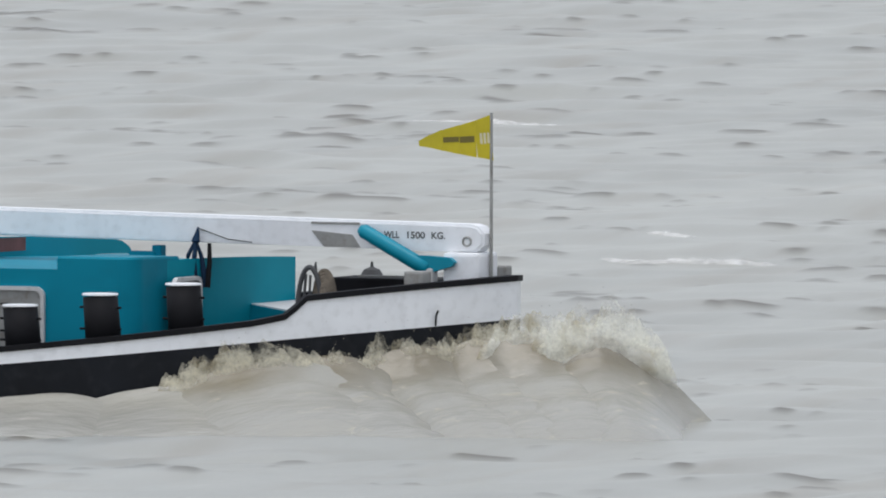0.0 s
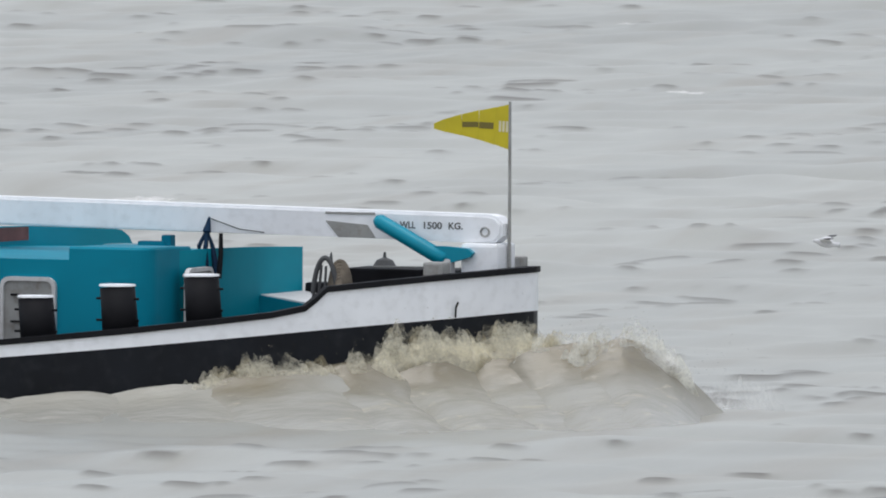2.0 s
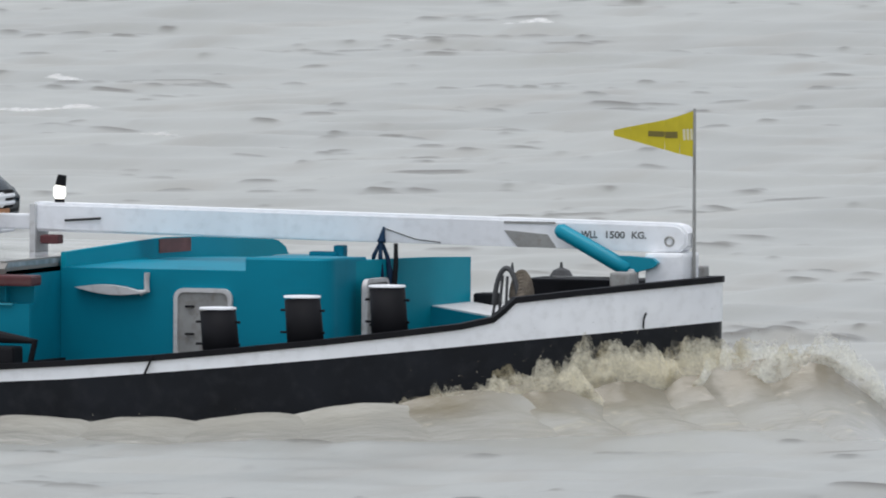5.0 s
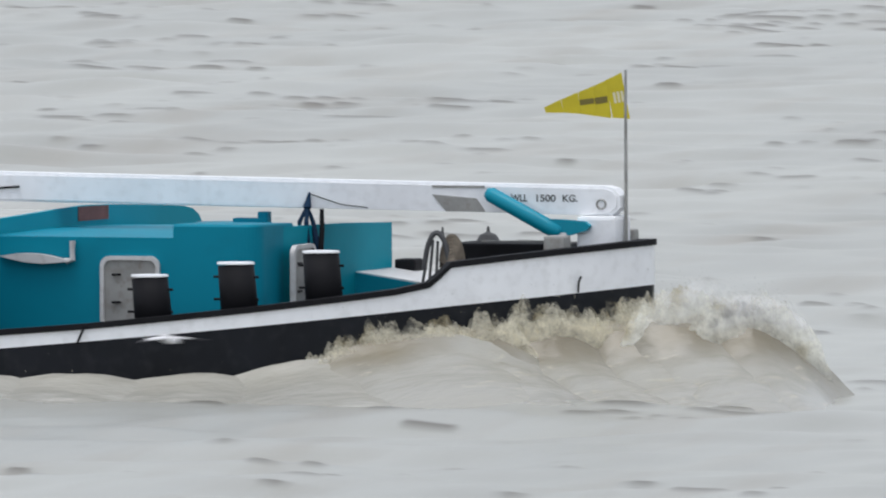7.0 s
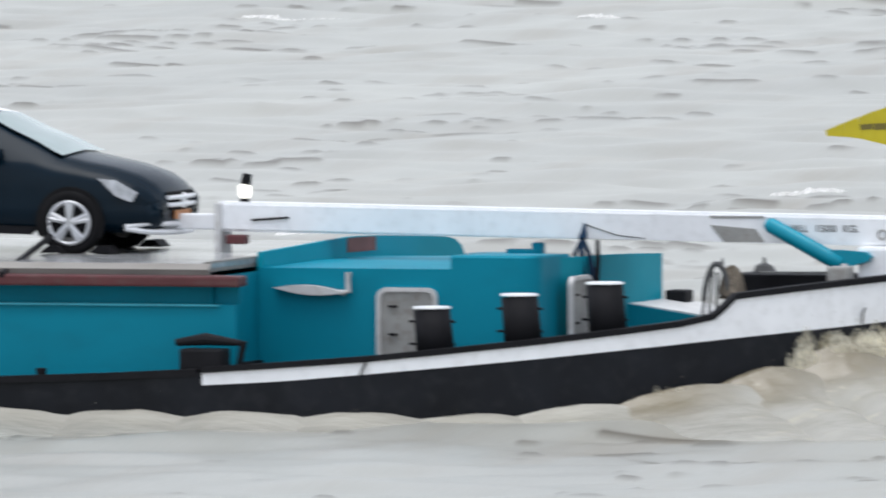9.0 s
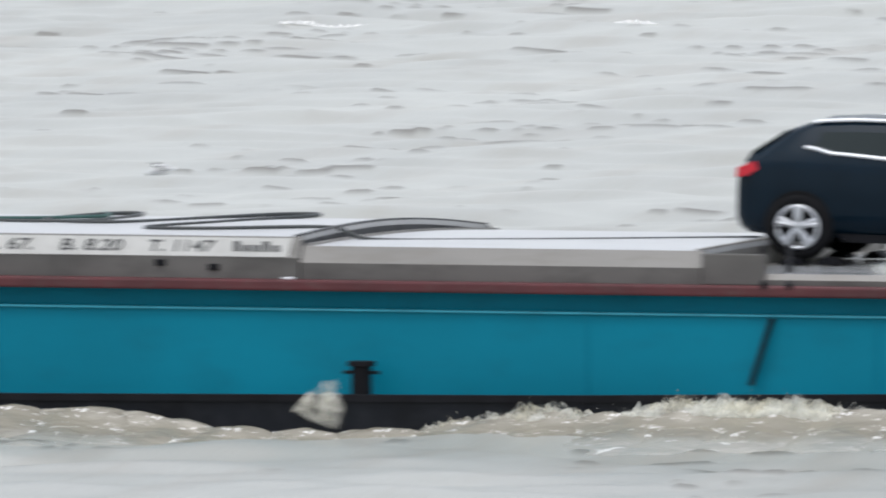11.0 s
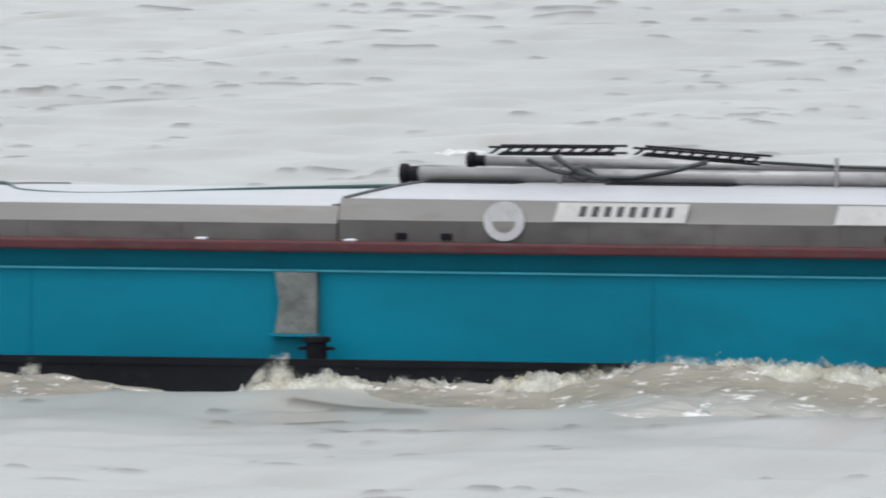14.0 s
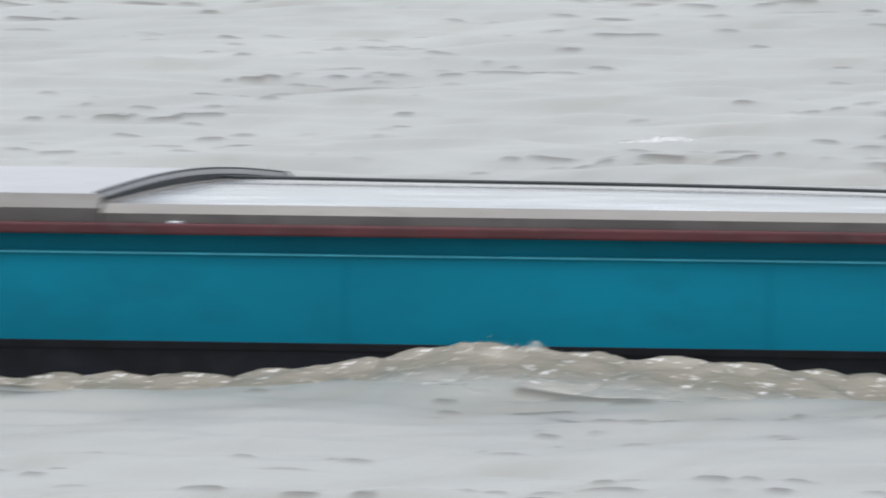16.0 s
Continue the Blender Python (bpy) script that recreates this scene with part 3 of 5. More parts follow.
part("pivot_ring", bm, GREY, boom)
bm = soft_box(-0.78, -0.33, -0.26, 0.26, 1.26, 1.835, 0.04)
part("crane_pedestal", bm, WHITE, barge, "white crane pedestal on the bow")
bm = bmesh.new()
tube(bm, [(-1.79, -0.30, 2.085), (-1.74, -0.30, 2.06), (-1.10, -0.30, 1.725), (-0.96, -0.30, 1.655), (-0.93, -0.30, 1.64)], [0.05, 0.084, 0.088, 0.088, 0.05], 16)
part("lift_cylinder", bm, TEAL_CRANE, barge, "teal hydraulic lifting cylinder", True)
bm = bmesh.new()
prism(bm, [(-1.12, 1.80), (-0.95, 1.80), (-0.66, 1.78), (-0.60, 1.73), (-0.64, 1.68), (-0.86, 1.62), (-1.0, 1.68)], "y", -0.34, -0.25)
part("cylinder_mount", bm, TEAL_CRANE, barge)
bm = soft_box(-1.04, -0.86, -0.36, -0.2, 1.26, 1.66, 0.03)
part("cylinder_bracket", bm, PALE, barge)
bm = bmesh.new()
tube(bm, [(-3.85, -0.2, 2.06), (-3.855, -0.22, 1.98), (-3.86, -0.25, 1.90), (-3.86, -0.25, 1.80)], [0.012, 0.03, 0.05, 0.06], 8)
hook = part("hook_block", bm, SLING, barge, "dark hook block under the boom")
for x0, x1, dy, low in ((-3.93, -3.95, -0.05, 1.40), (-3.89, -3.88, 0.05, 1.36), (-3.84, -3.83, -0.08, 1.44), (-3.80, -3.76, 0.02, 1.38)):
    bm = bmesh.new()
    tube(bm, [(-3.86, -0.25, 1.92), (x0, -0.25 + dy, 1.74), (x1, -0.26 + dy, 1.55), (x1 + 0.01, -0.26 + dy, low)], [0.014, 0.026, 0.034, 0.03], 8)
    part("sling", bm, SLING, hook, "dark blue lifting sling")
bm = bmesh.new()
tube(bm, [(-3.71, -0.2, 1.88), (-3.70, -0.22, 1.66), (-3.71, -0.25, 1.38)], [0.022, 0.03, 0.032], 8)
part("sling_end", bm, DARK, hook)
bm = bmesh.new()
tube(bm, [(-3.85, -0.16, 2.04), (-3.5, -0.16, 1.93), (-3.2, -0.16, 1.90)], 0.005, 5)
part("sling_wire", bm, DARK, barge)
lamp = part("deck_lamp", tube(bmesh.new(), [(-7.75, 0, 2.24), (-7.75, 0, 2.29)], [0.06, 0.05], 12), DARK, barge, "deck lamp on the boom end")
part("lamp_glass", tube(bmesh.new(), [(-7.75, 0, 2.29), (-7.75, 0, 2.33), (-7.75, 0, 2.41), (-7.75, 0, 2.44)], [0.045, 0.068, 0.068, 0.045], 14), LAMPGLASS, lamp, "lit lamp glass", True)
part("lamp_cap", tube(bmesh.new(), [(-7.74, 0, 2.44), (-7.72, 0, 2.55)], [0.06, 0.05], 10), DARK, lamp)


def lettering(body, x, y, z, size, mat, parent, shear=0.0, fit=None, name="lettering"):
    cu = bpy.data.curves.new("letters", "FONT")
    cu.body, cu.size, cu.shear, cu.extrude, cu.offset = body, size, shear, 0.001, size * 0.022
    tmp = new("letters", cu)
    me = bpy.data.meshes.new_from_object(tmp.evaluated_get(bpy.context.evaluated_depsgraph_get()))
    bpy.data.objects.remove(tmp)
    xs = [v.co.x for v in me.vertices]
    k = fit / (max(xs) - min(xs)) if fit else 1
    me.transform(Matrix.Translation((x, y, z)) @ pose(0, 0, 0, 90) @ Matrix.Diagonal((k, 1, 1, 1)) @ Matrix.Translation((-min(xs), 0, 0)))
    me.materials.append(mat)
    ob = new(name, me)
    ob.parent = parent
    return ob


for word, x, w in (("WLL", -1.56, 0.19), ("1500", -1.27, 0.22), ("KG.", -0.97, 0.17)):
    lettering(word, x, -0.153, 1.985, 0.105, INK, boom, 0, w)

# flag staff with pennant
bm = bmesh.new()
tube(bm, [(-0.3, 0, 1.5), (-0.3, 0, 3.41)], [0.022, 0.016], 10)
part("flag_staff", bm, GREY, barge, "thin pale flag staff")
flag = new("pennant")
flag.parent, flag.location = barge, (-0.3, 0, 3.13)
flag["label"] = "yellow triangular pennant with dark print"
PANELS = []
for i in range(5):
    bm = bmesh.new()
    a, b = i / 5, (i + 1) / 5 + 0.012
    ha, hb2 = 0.225 * (1 - a) + 0.03, 0.225 * (1 - min(b, 1)) + 0.03
    prism(bm, [(0, -ha), (0, ha), (-0.19, hb2), (-0.19, -hb2)], "y", -0.004, 0.004)
    p = part("flag_panel", bm, YELLOW, flag)
    PANELS.append(p)
    if i in (0, 1, 2):
        bm = bmesh.new()
        if i == 0:
            for q in range(3):
                box(bm, -0.14 + 0.045 * q, -0.11 + 0.045 * q, -0.007, -0.005, -0.06, 0.06)
        else:
            box(bm, -0.185, -0.02 if i == 1 else -0.005, -0.007, -0.005, -0.035 if i == 1 else -0.025, 0.035)
        part("print", bm, MARK_PALE if i == 0 else MARK, p)

# ---- hatch covers ----
def hatch_cover(x0, x1, top, crest, far, label):
    root = thing("hatch_cover", label, "hatch cover", "hatch covers on the hold")
    CARRIED.append(root)
    mid = 1.60 + (top - 1.60) * 0.5
    for s, edge in ((-1, top), (1, far)):
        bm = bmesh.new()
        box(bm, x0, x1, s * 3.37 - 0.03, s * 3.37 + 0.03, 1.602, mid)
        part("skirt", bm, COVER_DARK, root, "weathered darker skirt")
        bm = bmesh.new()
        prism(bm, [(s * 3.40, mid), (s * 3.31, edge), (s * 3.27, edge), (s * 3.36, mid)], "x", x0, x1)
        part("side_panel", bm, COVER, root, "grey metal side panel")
    bm = bmesh.new()
    out = [(-3.31 + 6.62 * i / 16, top * (1 - i / 16) + far * i / 16 + (crest - (top + far) / 2) * math.sin(math.pi * i / 16)) for i in range(17)]
    prism(bm, out + [(y, z - 0.05) for y, z in reversed(out)], "x", x0 + 0.02, x1 - 0.02)
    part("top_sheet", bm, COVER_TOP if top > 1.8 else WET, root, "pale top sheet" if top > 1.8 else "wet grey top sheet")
    for x in (x0 + 0.025, x1 - 0.085):
        bm = bmesh.new()
        prism(bm, [(y, z + 0.02) for y, z in out] + [(y, 1.63) for y, z in reversed(out)], "x", x, x + 0.06)
        part("end_arch", bm, ARCH if crest > 2.0 else COVER, root, "grey arched end")
    n = int((x1 - x0) / 1.37)
    for i in range(1, n):
        bm = bmesh.new()
        x = x0 + (x1 - x0) * i / n
        box(bm, x - 0.008, x + 0.008, -3.408, -3.40, 1.61, mid)
        part("skirt_joint", bm, COVER_DARK, root)
    return root


hatch_cover(-12.55, -7.05, 1.72, 1.71, 1.70, "low flat wet grey hatch cover under the car")
hatch_cover(-17.03, -12.57, 1.955, 1.97, 1.87, "low grey hatch cover with pale top")
bm = soft_box(-12.56, -11.86, -3.405, -3.335, 1.602, 1.93, 0.01)
CARRIED.append(mesh_thing("side_plate", bm, COVER_DARK, "grey plate closing the cover's edge beside the car", "plate"))
signed = hatch_cover(-28.1, -17.05, 2.05, 2.10, 1.92, "raised grey hatch cover with white sign panels")
hatch_cover(-33.3, -28.12, 1.965, 1.985, 1.88, "grey hatch cover with a hose on top")
hatch_cover(-43.65, -33.32, 1.80, 1.885, 1.80, "low grey hatch cover with pale top")
hatch_cover(-54.0, -43.67, 1.90, 2.02, 1.86, "raised grey hatch cover toward the stern")
hatch_cover(-60.0, -54.02, 1.84, 1.88, 1.82, "low grey hatch cover toward the stern")


def sign(x0, x1, parent):
    bm = bmesh.new()
    prism(bm, [(x0, 1.835), (x0 + 0.06, 2.035), (x1, 2.035), (x1 - 0.05, 1.835)], "y", -3.412, -3.404)
    ob = part("sign_panel", bm, SIGN, parent, "white painted sign panel")
    return ob


panel = sign(-22.63, -17.12, signed)
for word, x, w in (("SEOLTO", -21.83, 1.05), ("L. 67.", -20.57, 0.53), ("B. 8.20", -19.73, 0.72), ("T. 1147", -18.72, 0.75)):
    lettering(word, x, -3.414, 1.885, 0.17, INK, panel, 0.25, w)
for i in range(5):
    bm = bmesh.new()
    box(bm, -17.78 + 0.11 * i, -17.70 + 0.11 * i, -3.416, -3.413, 1.89, 2.0 if i in (0, 3) else 1.96)
    part("letter_bar", bm, INK, panel)
panel = sign(-25.72, -24.22, signed)
for i in range(8):
    bm = bmesh.new()
    prism(bm, [(-25.44 + 0.137 * i, 1.89), (-25.41 + 0.137 * i, 2.0), (-25.34 + 0.137 * i, 2.0), (-25.37 + 0.137 * i, 1.89)], "y", -3.416, -3.413)
    part("letter_bar", bm, INK, panel)
bm = bmesh.new()
prism(bm, [(-26.26 + 0.225 * math.cos(2 * math.pi * i / 28), 1.83 + 0.21 * math.sin(2 * math.pi * i / 28)) for i in range(28)], "y", -3.43, -3.405)
disc = part("round_plate", bm, PALE, signed, "round white plate")
bm = bmesh.new()
prism(bm, [(-26.26 + 0.13 * math.cos(math.pi + math.pi * i / 12), 1.83 + 0.12 * math.sin(math.pi + math.pi * i / 12)) for i in range(13)], "y", -3.434, -3.431)
part("plate_mark", bm, COVER, disc)
for x, z in ((-21.6, 1.75), (-22.0, 1.69), (-18.0, 1.72), (-27.4, 1.66), (-26.9, 1.66), (-18.6, 1.76)):
    bm = soft_box(x - 0.06, x + 0.06, -3.43, -3.402, z - 0.035, z + 0.035, 0.012)
    part("drain_slot", bm, DARK, signed)
for x in (-17.15, -27.95, -29.6, -42.8, -33.4, -10.2):
    bm = soft_box(x - 0.06, x + 0.06, -3.50, -3.42, 1.60, 1.625, 0.008)
    part("rail_cleat", bm, WHITE, barge)

# ---- pipes, ladder and hoses on the covers ----
def lying_pipe(pts, r, flange, label, collar=1.4):
    bm = bmesh.new()
    tube(bm, pts, r, 14)
    root = mesh_thing("steel_pipe", bm, PIPE, label, "pipe", "pipes on the raised cover", True)
    if flange:
        a, b = Vector(pts[0]), Vector(pts[-1])
        d = (b - a).normalized()
        part("flange", tube(bmesh.new(), [a - d * 0.02, a + d * 0.05], r * collar, 18), DARK, root, "black pipe flange")
        part("collar", tube(bmesh.new(), [a + d * 0.05, a + d * 0.18], r * 1.08, 14), DARK, root)
    CARRIED.append(root)
    return root


lying_pipe([(-28.33, -0.3, 2.19), (-22.1, -0.3, 2.19)], 0.080, True, "long grey steel pipe lying on the hatch cover")
lying_pipe([(-27.66, -0.05, 2.33), (-22.9, -0.05, 2.27)], 0.055, True, "grey steel pipe resting on another pipe", 1.7)
lying_pipe([(-26.3, 0.3, 2.17), (-21.95, 0.1, 2.16)], 0.05, False, "thin grey pipe lying on the hatch cover")
bm = bmesh.new()
tube(bm, [(-22.12, -0.3, 2.19), (-21.95, -0.3, 2.18), (-21.93, -0.3, 2.18), (-21.80, -0.3, 2.17)], [0.085, 0.06, 0.045, 0.045], 14)
CARRIED.append(mesh_thing("pipe_nozzle", bm, DARK, "dark reducer on the end of the long pipe", "pipe", "", True))
bm = bmesh.new()
tube(bm, [(-24.4, -0.12, 2.35), (-23.4, -0.14, 2.31), (-22.4, -0.16, 2.295)], 0.018, 8)
CARRIED.append(mesh_thing("boat_hook", bm, HOSE_DARK, "thin dark pole lying along the pipes", "pole", "", True))
ladder = thing("gangway_ladder", "black folded gangway ladder lying on the pipes", "ladder")
CARRIED.append(ladder)
for x0, x1, za, zb in ((-27.36, -25.95, 2.465, 2.475), (-25.75, -24.34, 2.475, 2.385)):
    for dz in (0.024, -0.052):
        bm = bmesh.new()
        tube(bm, [(x0 + (0.1 if dz < 0 else 0), -0.35, za + dz), (x1, -0.35, zb + dz)], 0.013, 8)
        part("side_rail", bm, DARK, ladder)
        bm = bmesh.new()
        tube(bm, [(x0, 0.1, za + dz), (x1, 0.1, zb + dz)], 0.013, 8)
        part("side_rail", bm, DARK, ladder)
    for i in range(10):
        k = (i + 0.5) / 10
        x, z = x0 + (x1 - x0) * k, za + (zb - za) * k
        bm = bmesh.new()
        prism(bm, [(x - 0.075, z - 0.048), (x - 0.035, z - 0.048), (x + 0.07, z + 0.02), (x + 0.03, z + 0.02)], "y", -0.36, -0.31)
        part("rung", bm, DARK, ladder)
bm = bmesh.new()
tube(bm, [(-26.9, -0.45, 2.36), (-26.6, -0.46, 2.25), (-26.2, -0.48, 2.18), (-25.7, -0.47, 2.18), (-25.3, -0.46, 2.25), (-24.9, -0.44, 2.36)], 0.025, 8)
CARRIED.append(mesh_thing("slack_strap", bm, HOSE_DARK, "slack dark rope hanging over the pipes", "rope", "", True))
bm = bmesh.new()
tube(bm, [(-26.62, -0.44, 2.40), (-26.48, -0.47, 2.33), (-26.36, -0.49, 2.26), (-26.22, -0.49, 2.29), (-26.14, -0.48, 2.22), (-26.26, -0.50, 2.17), (-26.40, -0.49, 2.20), (-26.30, -0.51, 2.25), (-26.12, -0.50, 2.18), (-25.98, -0.48, 2.16)], [0.025, 0.03, 0.04, 0.045, 0.04, 0.045, 0.05, 0.045, 0.035, 0.02], 8)
CARRIED.append(mesh_thing("rope_tangle", bm, HOSE_DARK, "dark tangled rope bundle tied round the pipes", "rope", "", True))
for x in (-26.55, -23.47):
    bm = bmesh.new()
    tube(bm, [(x, -0.42, 2.06), (x, -0.42, 2.42)], 0.022, 8)
    CARRIED.append(mesh_thing("pipe_stake", bm, GREY, "short grey stake holding the pipes", "stake", "pipe stakes"))
bm = bmesh.new()
prism(bm, [(-22.93, 2.27), (-22.74, 2.43), (-22.68, 2.42), (-22.64, 2.27)], "y", -0.38, -0.2)
CARRIED.append(mesh_thing("dark_scoop", bm, DARK, "dark wedge-shaped scoop on the pipe", "scoop"))
bm = soft_box(-26.0, -24.6, -0.6, 0.5, 2.075, 2.12, 0.01)
CARRIED.append(mesh_thing("timber_bearer", bm, DARK, "dark timber bearers under the pipes", "timber"))
bm = soft_box(-28.0, -27.0, -0.6, -0.1, 2.08, 2.12, 0.01)
CARRIED.append(mesh_thing("timber_bearer", bm, DARK, "dark timber bearers under the pipes", "timber"))


def hose(pts, r, mat, label):
    v = [Vector(p) for p in pts]
    fine = []
    for i in range(len(v) - 1):
        p0, p1, p2, p3 = v[max(i - 1, 0)], v[i], v[i + 1], v[min(i + 2, len(v) - 1)]
        for k in range(8):
            s = k / 8
            fine.append(0.5 * (2 * p1 + (p2 - p0) * s + (2 * p0 - 5 * p1 + 4 * p2 - p3) * s * s + (3 * p1 - p0 - 3 * p2 + p3) * s ** 3))
    fine.append(v[-1])
    bm = bmesh.new()
    tube(bm, fine, r, 8)
    CARRIED.append(mesh_thing("hose", bm, mat, label, "hose", "hoses on the covers", True))


hose([(-33.7, 0.6, 1.985), (-33.2, 0.9, 1.985), (-32.4, -0.9, 1.985), (-31.4, -1.3, 1.975), (-30.2, -0.1, 1.99), (-29.2, 1.2, 1.985), (-28.2, 1.6, 2.0)], 0.022, HOSE, "green hose snaking over a hatch cover")
hose([(-43.6, 0.6, 1.93), (-41, 0.3, 1.925), (-38.5, 0.0, 1.925), (-36, -0.6, 1.92), (-33.4, -1.6, 1.90)], 0.02, HOSE_DARK, "thin dark hose along a hatch cover")
hose([(-22.6, -1.4, 2.11), (-21.4, -1.6, 2.11), (-20.1, -1.5, 2.11), (-20.0, 0.2, 2.12), (-20.4, 0.2, 2.12), (-20.6, -1.3, 2.11), (-19.6, -1.6, 2.11), (-18.6, 0.6, 2.12), (-18.1, 0.5, 2.12), (-18.6, -1.2, 2.11), (-19.1, -2.4, 2.09), (-18.4, -2.5, 2.09), (-17.2, -2.0, 2.10), (-16.9, -2.0, 2.02), (-16.5, -1.9, 1.965), (-14.5, -1.2, 1.97), (-12.9, -0.2, 1.97)], 0.022, HOSE_DARK, "dark hose looping along the hatch covers")
hose([(-22.3, -0.9, 2.12), (-21.2, -1.2, 2.12), (-20.2, -0.6, 2.125), (-20.5, 0.4, 2.125)], 0.02, HOSE, "green hose end beside the pipes")

# ---- the car on the low cover ----
CAR_SECTIONS = [(-0.763, 0.45, 0.7, 0.74, 0.7, 0.64), (-0.725, 0.34, 0.9, 0.95, 0.82, 0.72), (-0.614, 0.28, 1.03, 1.11, 0.88, 0.68), (-0.419, 0.26, 1.06, 1.23, 0.91, 0.65), (-0.186, 0.25, 1.06, 1.39, 0.93, 0.63),
                (0.1, 0.25, 1.06, 1.48, 0.94, 0.62), (0.5, 0.25, 1.05, 1.505, 0.94, 0.62), (1.0, 0.25, 1.04, 1.51, 0.94, 0.62), (1.4, 0.25, 1.03, 1.49, 0.94, 0.61), (1.75, 0.25, 1.02, 1.43, 0.94, 0.6),
                (2.05, 0.25, 1.01, 1.29, 0.94, 0.64), (2.35, 0.25, 1.005, 1.18, 0.94, 0.72), (2.62, 0.25, 0.93, 1.05, 0.93, 0.8), (2.9, 0.25, 0.9, 1.0, 0.93, 0.78), (3.2, 0.25, 0.85, 0.95, 0.91, 0.74),
                (3.48, 0.27, 0.78, 0.87, 0.87, 0.7), (3.64, 0.3, 0.7, 0.78, 0.8, 0.62), (3.73, 0.34, 0.62, 0.68, 0.72, 0.56), (3.76, 0.4, 0.56, 0.6, 0.62, 0.5)]


def car_at(x):
    for a, b in zip(CAR_SECTIONS, CAR_SECTIONS[1:]):
        if a[0] <= x <= b[0]:
            k = (x - a[0]) / (b[0] - a[0])
            return [u + (v - u) * k for u, v in zip(a, b)]
    return CAR_SECTIONS[-1]


def build_car():
    root = thing("car", "dark blue crossover car with silver wheels on a hatch cover", "car")
    bm = bmesh.new()
    rows = []
    for x, zb, zm, zt, w, wt in CAR_SECTIONS:
        half = [(0.0, zb), (w * 0.85, zb), (w * 0.985, zb + 0.1), (w, zb + 0.26), (w * 0.985, (zb + zm) / 2 + 0.05), (w, zm - 0.10), (w * 0.965, zm), (wt + 0.02, zt - 0.07), (wt - 0.03, zt - 0.02), (wt * 0.70, zt + 0.012), (0.0, zt + 0.042)]
        ring_pts = [(-y, z) for y, z in half] + [(y, z) for y, z in reversed(half[1:-1])]
        rows.append([bm.verts.new((x, y, z)) for y, z in ring_pts])
    k = len(rows[0])
    for a, b in zip(rows, rows[1:]):
        for j in range(k):
            bm.faces.new((a[j], a[(j + 1) % k], b[(j + 1) % k], b[j]))
    bm.faces.new(rows[0])
    bm.faces.new(rows[-1][::-1])
    part("body", bm, CARPAINT, root, "dark blue painted body", True)

    def on_side(x, k, s, out=0.008):
        _, zb, zm, zt, w, wt = car_at(x)
        y = w * 0.965 + (wt + 0.02 - w * 0.965) * k + out
        return (x, s * y, zm + (zt - 0.07 - zm) * k)
    for s in (-1, 1):
        for x0, x1 in ((0.06, 1.07), (1.16, 1.98)):
            bm = bmesh.new()
            n = 10
            lo = [bm.verts.new(on_side(x0 + (x1 - x0) * i / n, 0.08 + 0.24 * (1 - (x0 + (x1 - x0) * i / n) / 2), s)) for i in range(n + 1)]
            hi = [bm.verts.new(on_side(x0 + (x1 - x0) * i / n, 0.86 if x1 < 1.1 else max(0.16, 0.86 - 0.55 * max(0, (x0 + (x1 - x0) * i / n - 1.75) / 0.3)), s)) for i in range(n + 1)]
            if x1 < 1.1:
                hi[0].co = on_side(x0 + 0.16, 0.80, s)
            for i in range(n):
                bm.faces.new((lo[i], lo[i + 1], hi[i + 1], hi[i]))
            part("side_window", bm, GLASS, root, "dark tinted side window")
        bm = bmesh.new()
        tube(bm, [on_side(0.02 + 1.96 * i / 20, (0.06 if i > 2 else 0.06 + 0.05 * (3 - i)) + 0.24 * (1 - i / 20), s, 0.014) for i in range(21)], 0.022, 6)
        part("belt_trim", bm, CHROME, root, "chrome belt trim")
        bm = bmesh.new()
        tube(bm, [(x, s * (car_at(x)[5] - 0.02), car_at(x)[3] + 0.002) for x in (0.05 + 1.7 * i / 16 for i in range(17))], 0.022, 6)
        part("roof_rail", bm, CHROME, root, "silver roof rail")
        bm = soft_box(1.86, 2.04, s * 0.95 - 0.09, s * 0.95 + 0.09, 1.0, 1.13, 0.04)
        part("mirror", bm, CARPAINT, root)
        bm = bmesh.new()
        prism(bm, [(3.12, 0.84), (3.30, 0.83), (3.56, 0.70), (3.50, 0.60), (3.32, 0.66)], "y", s * 0.885 - 0.035, s * 0.885 + 0.022)
        part("headlight", bm, HEADLAMP, root, "clear headlight")
        bm = bmesh.new()
        prism(bm, [(-0.71, 0.96), (-0.52, 1.04), (-0.48, 0.95), (-0.60, 0.88), (-0.72, 0.86)], "y", s * 0.84 - 0.07, s * 0.84 + 0.06)
        part("tail_lamp", bm, TAIL, root, "red tail lamp")
        bm = bmesh.new()
        prism(bm, [(0.42, 0.30), (2.42, 0.30), (2.36, 0.21), (0.5, 0.21)], "y", s * 0.84 - 0.05, s * 0.84 + 0.05)
        part("sill", bm, DARK, root)
        for x in (0.0, 2.82):
            bm = bmesh.new()
            pts = [(x + 0.385 * math.cos(a), 0.36 + 0.385 * math.sin(a)) for a in (2 * math.pi * i / 28 for i in range(28))]
            prism(bm, [(u, max(v, 0.2)) for u, v in pts], "y", s * 0.90, s * 0.947)
            part("wheel_arch", bm, TYRE, root)
            bm = bmesh.new()
            prof = [(0.23, -0.1), (0.30, -0.115), (0.345, -0.10), (0.355, -0.05), (0.355, 0.05), (0.345, 0.10), (0.30, 0.115), (0.23, 0.1)]
            rws = [[bm.verts.new((x + r * math.cos(a), s * 0.855 + w, 0.355 + r * math.sin(a))) for r, w in prof] for a in (2 * math.pi * i / 30 for i in range(30))]
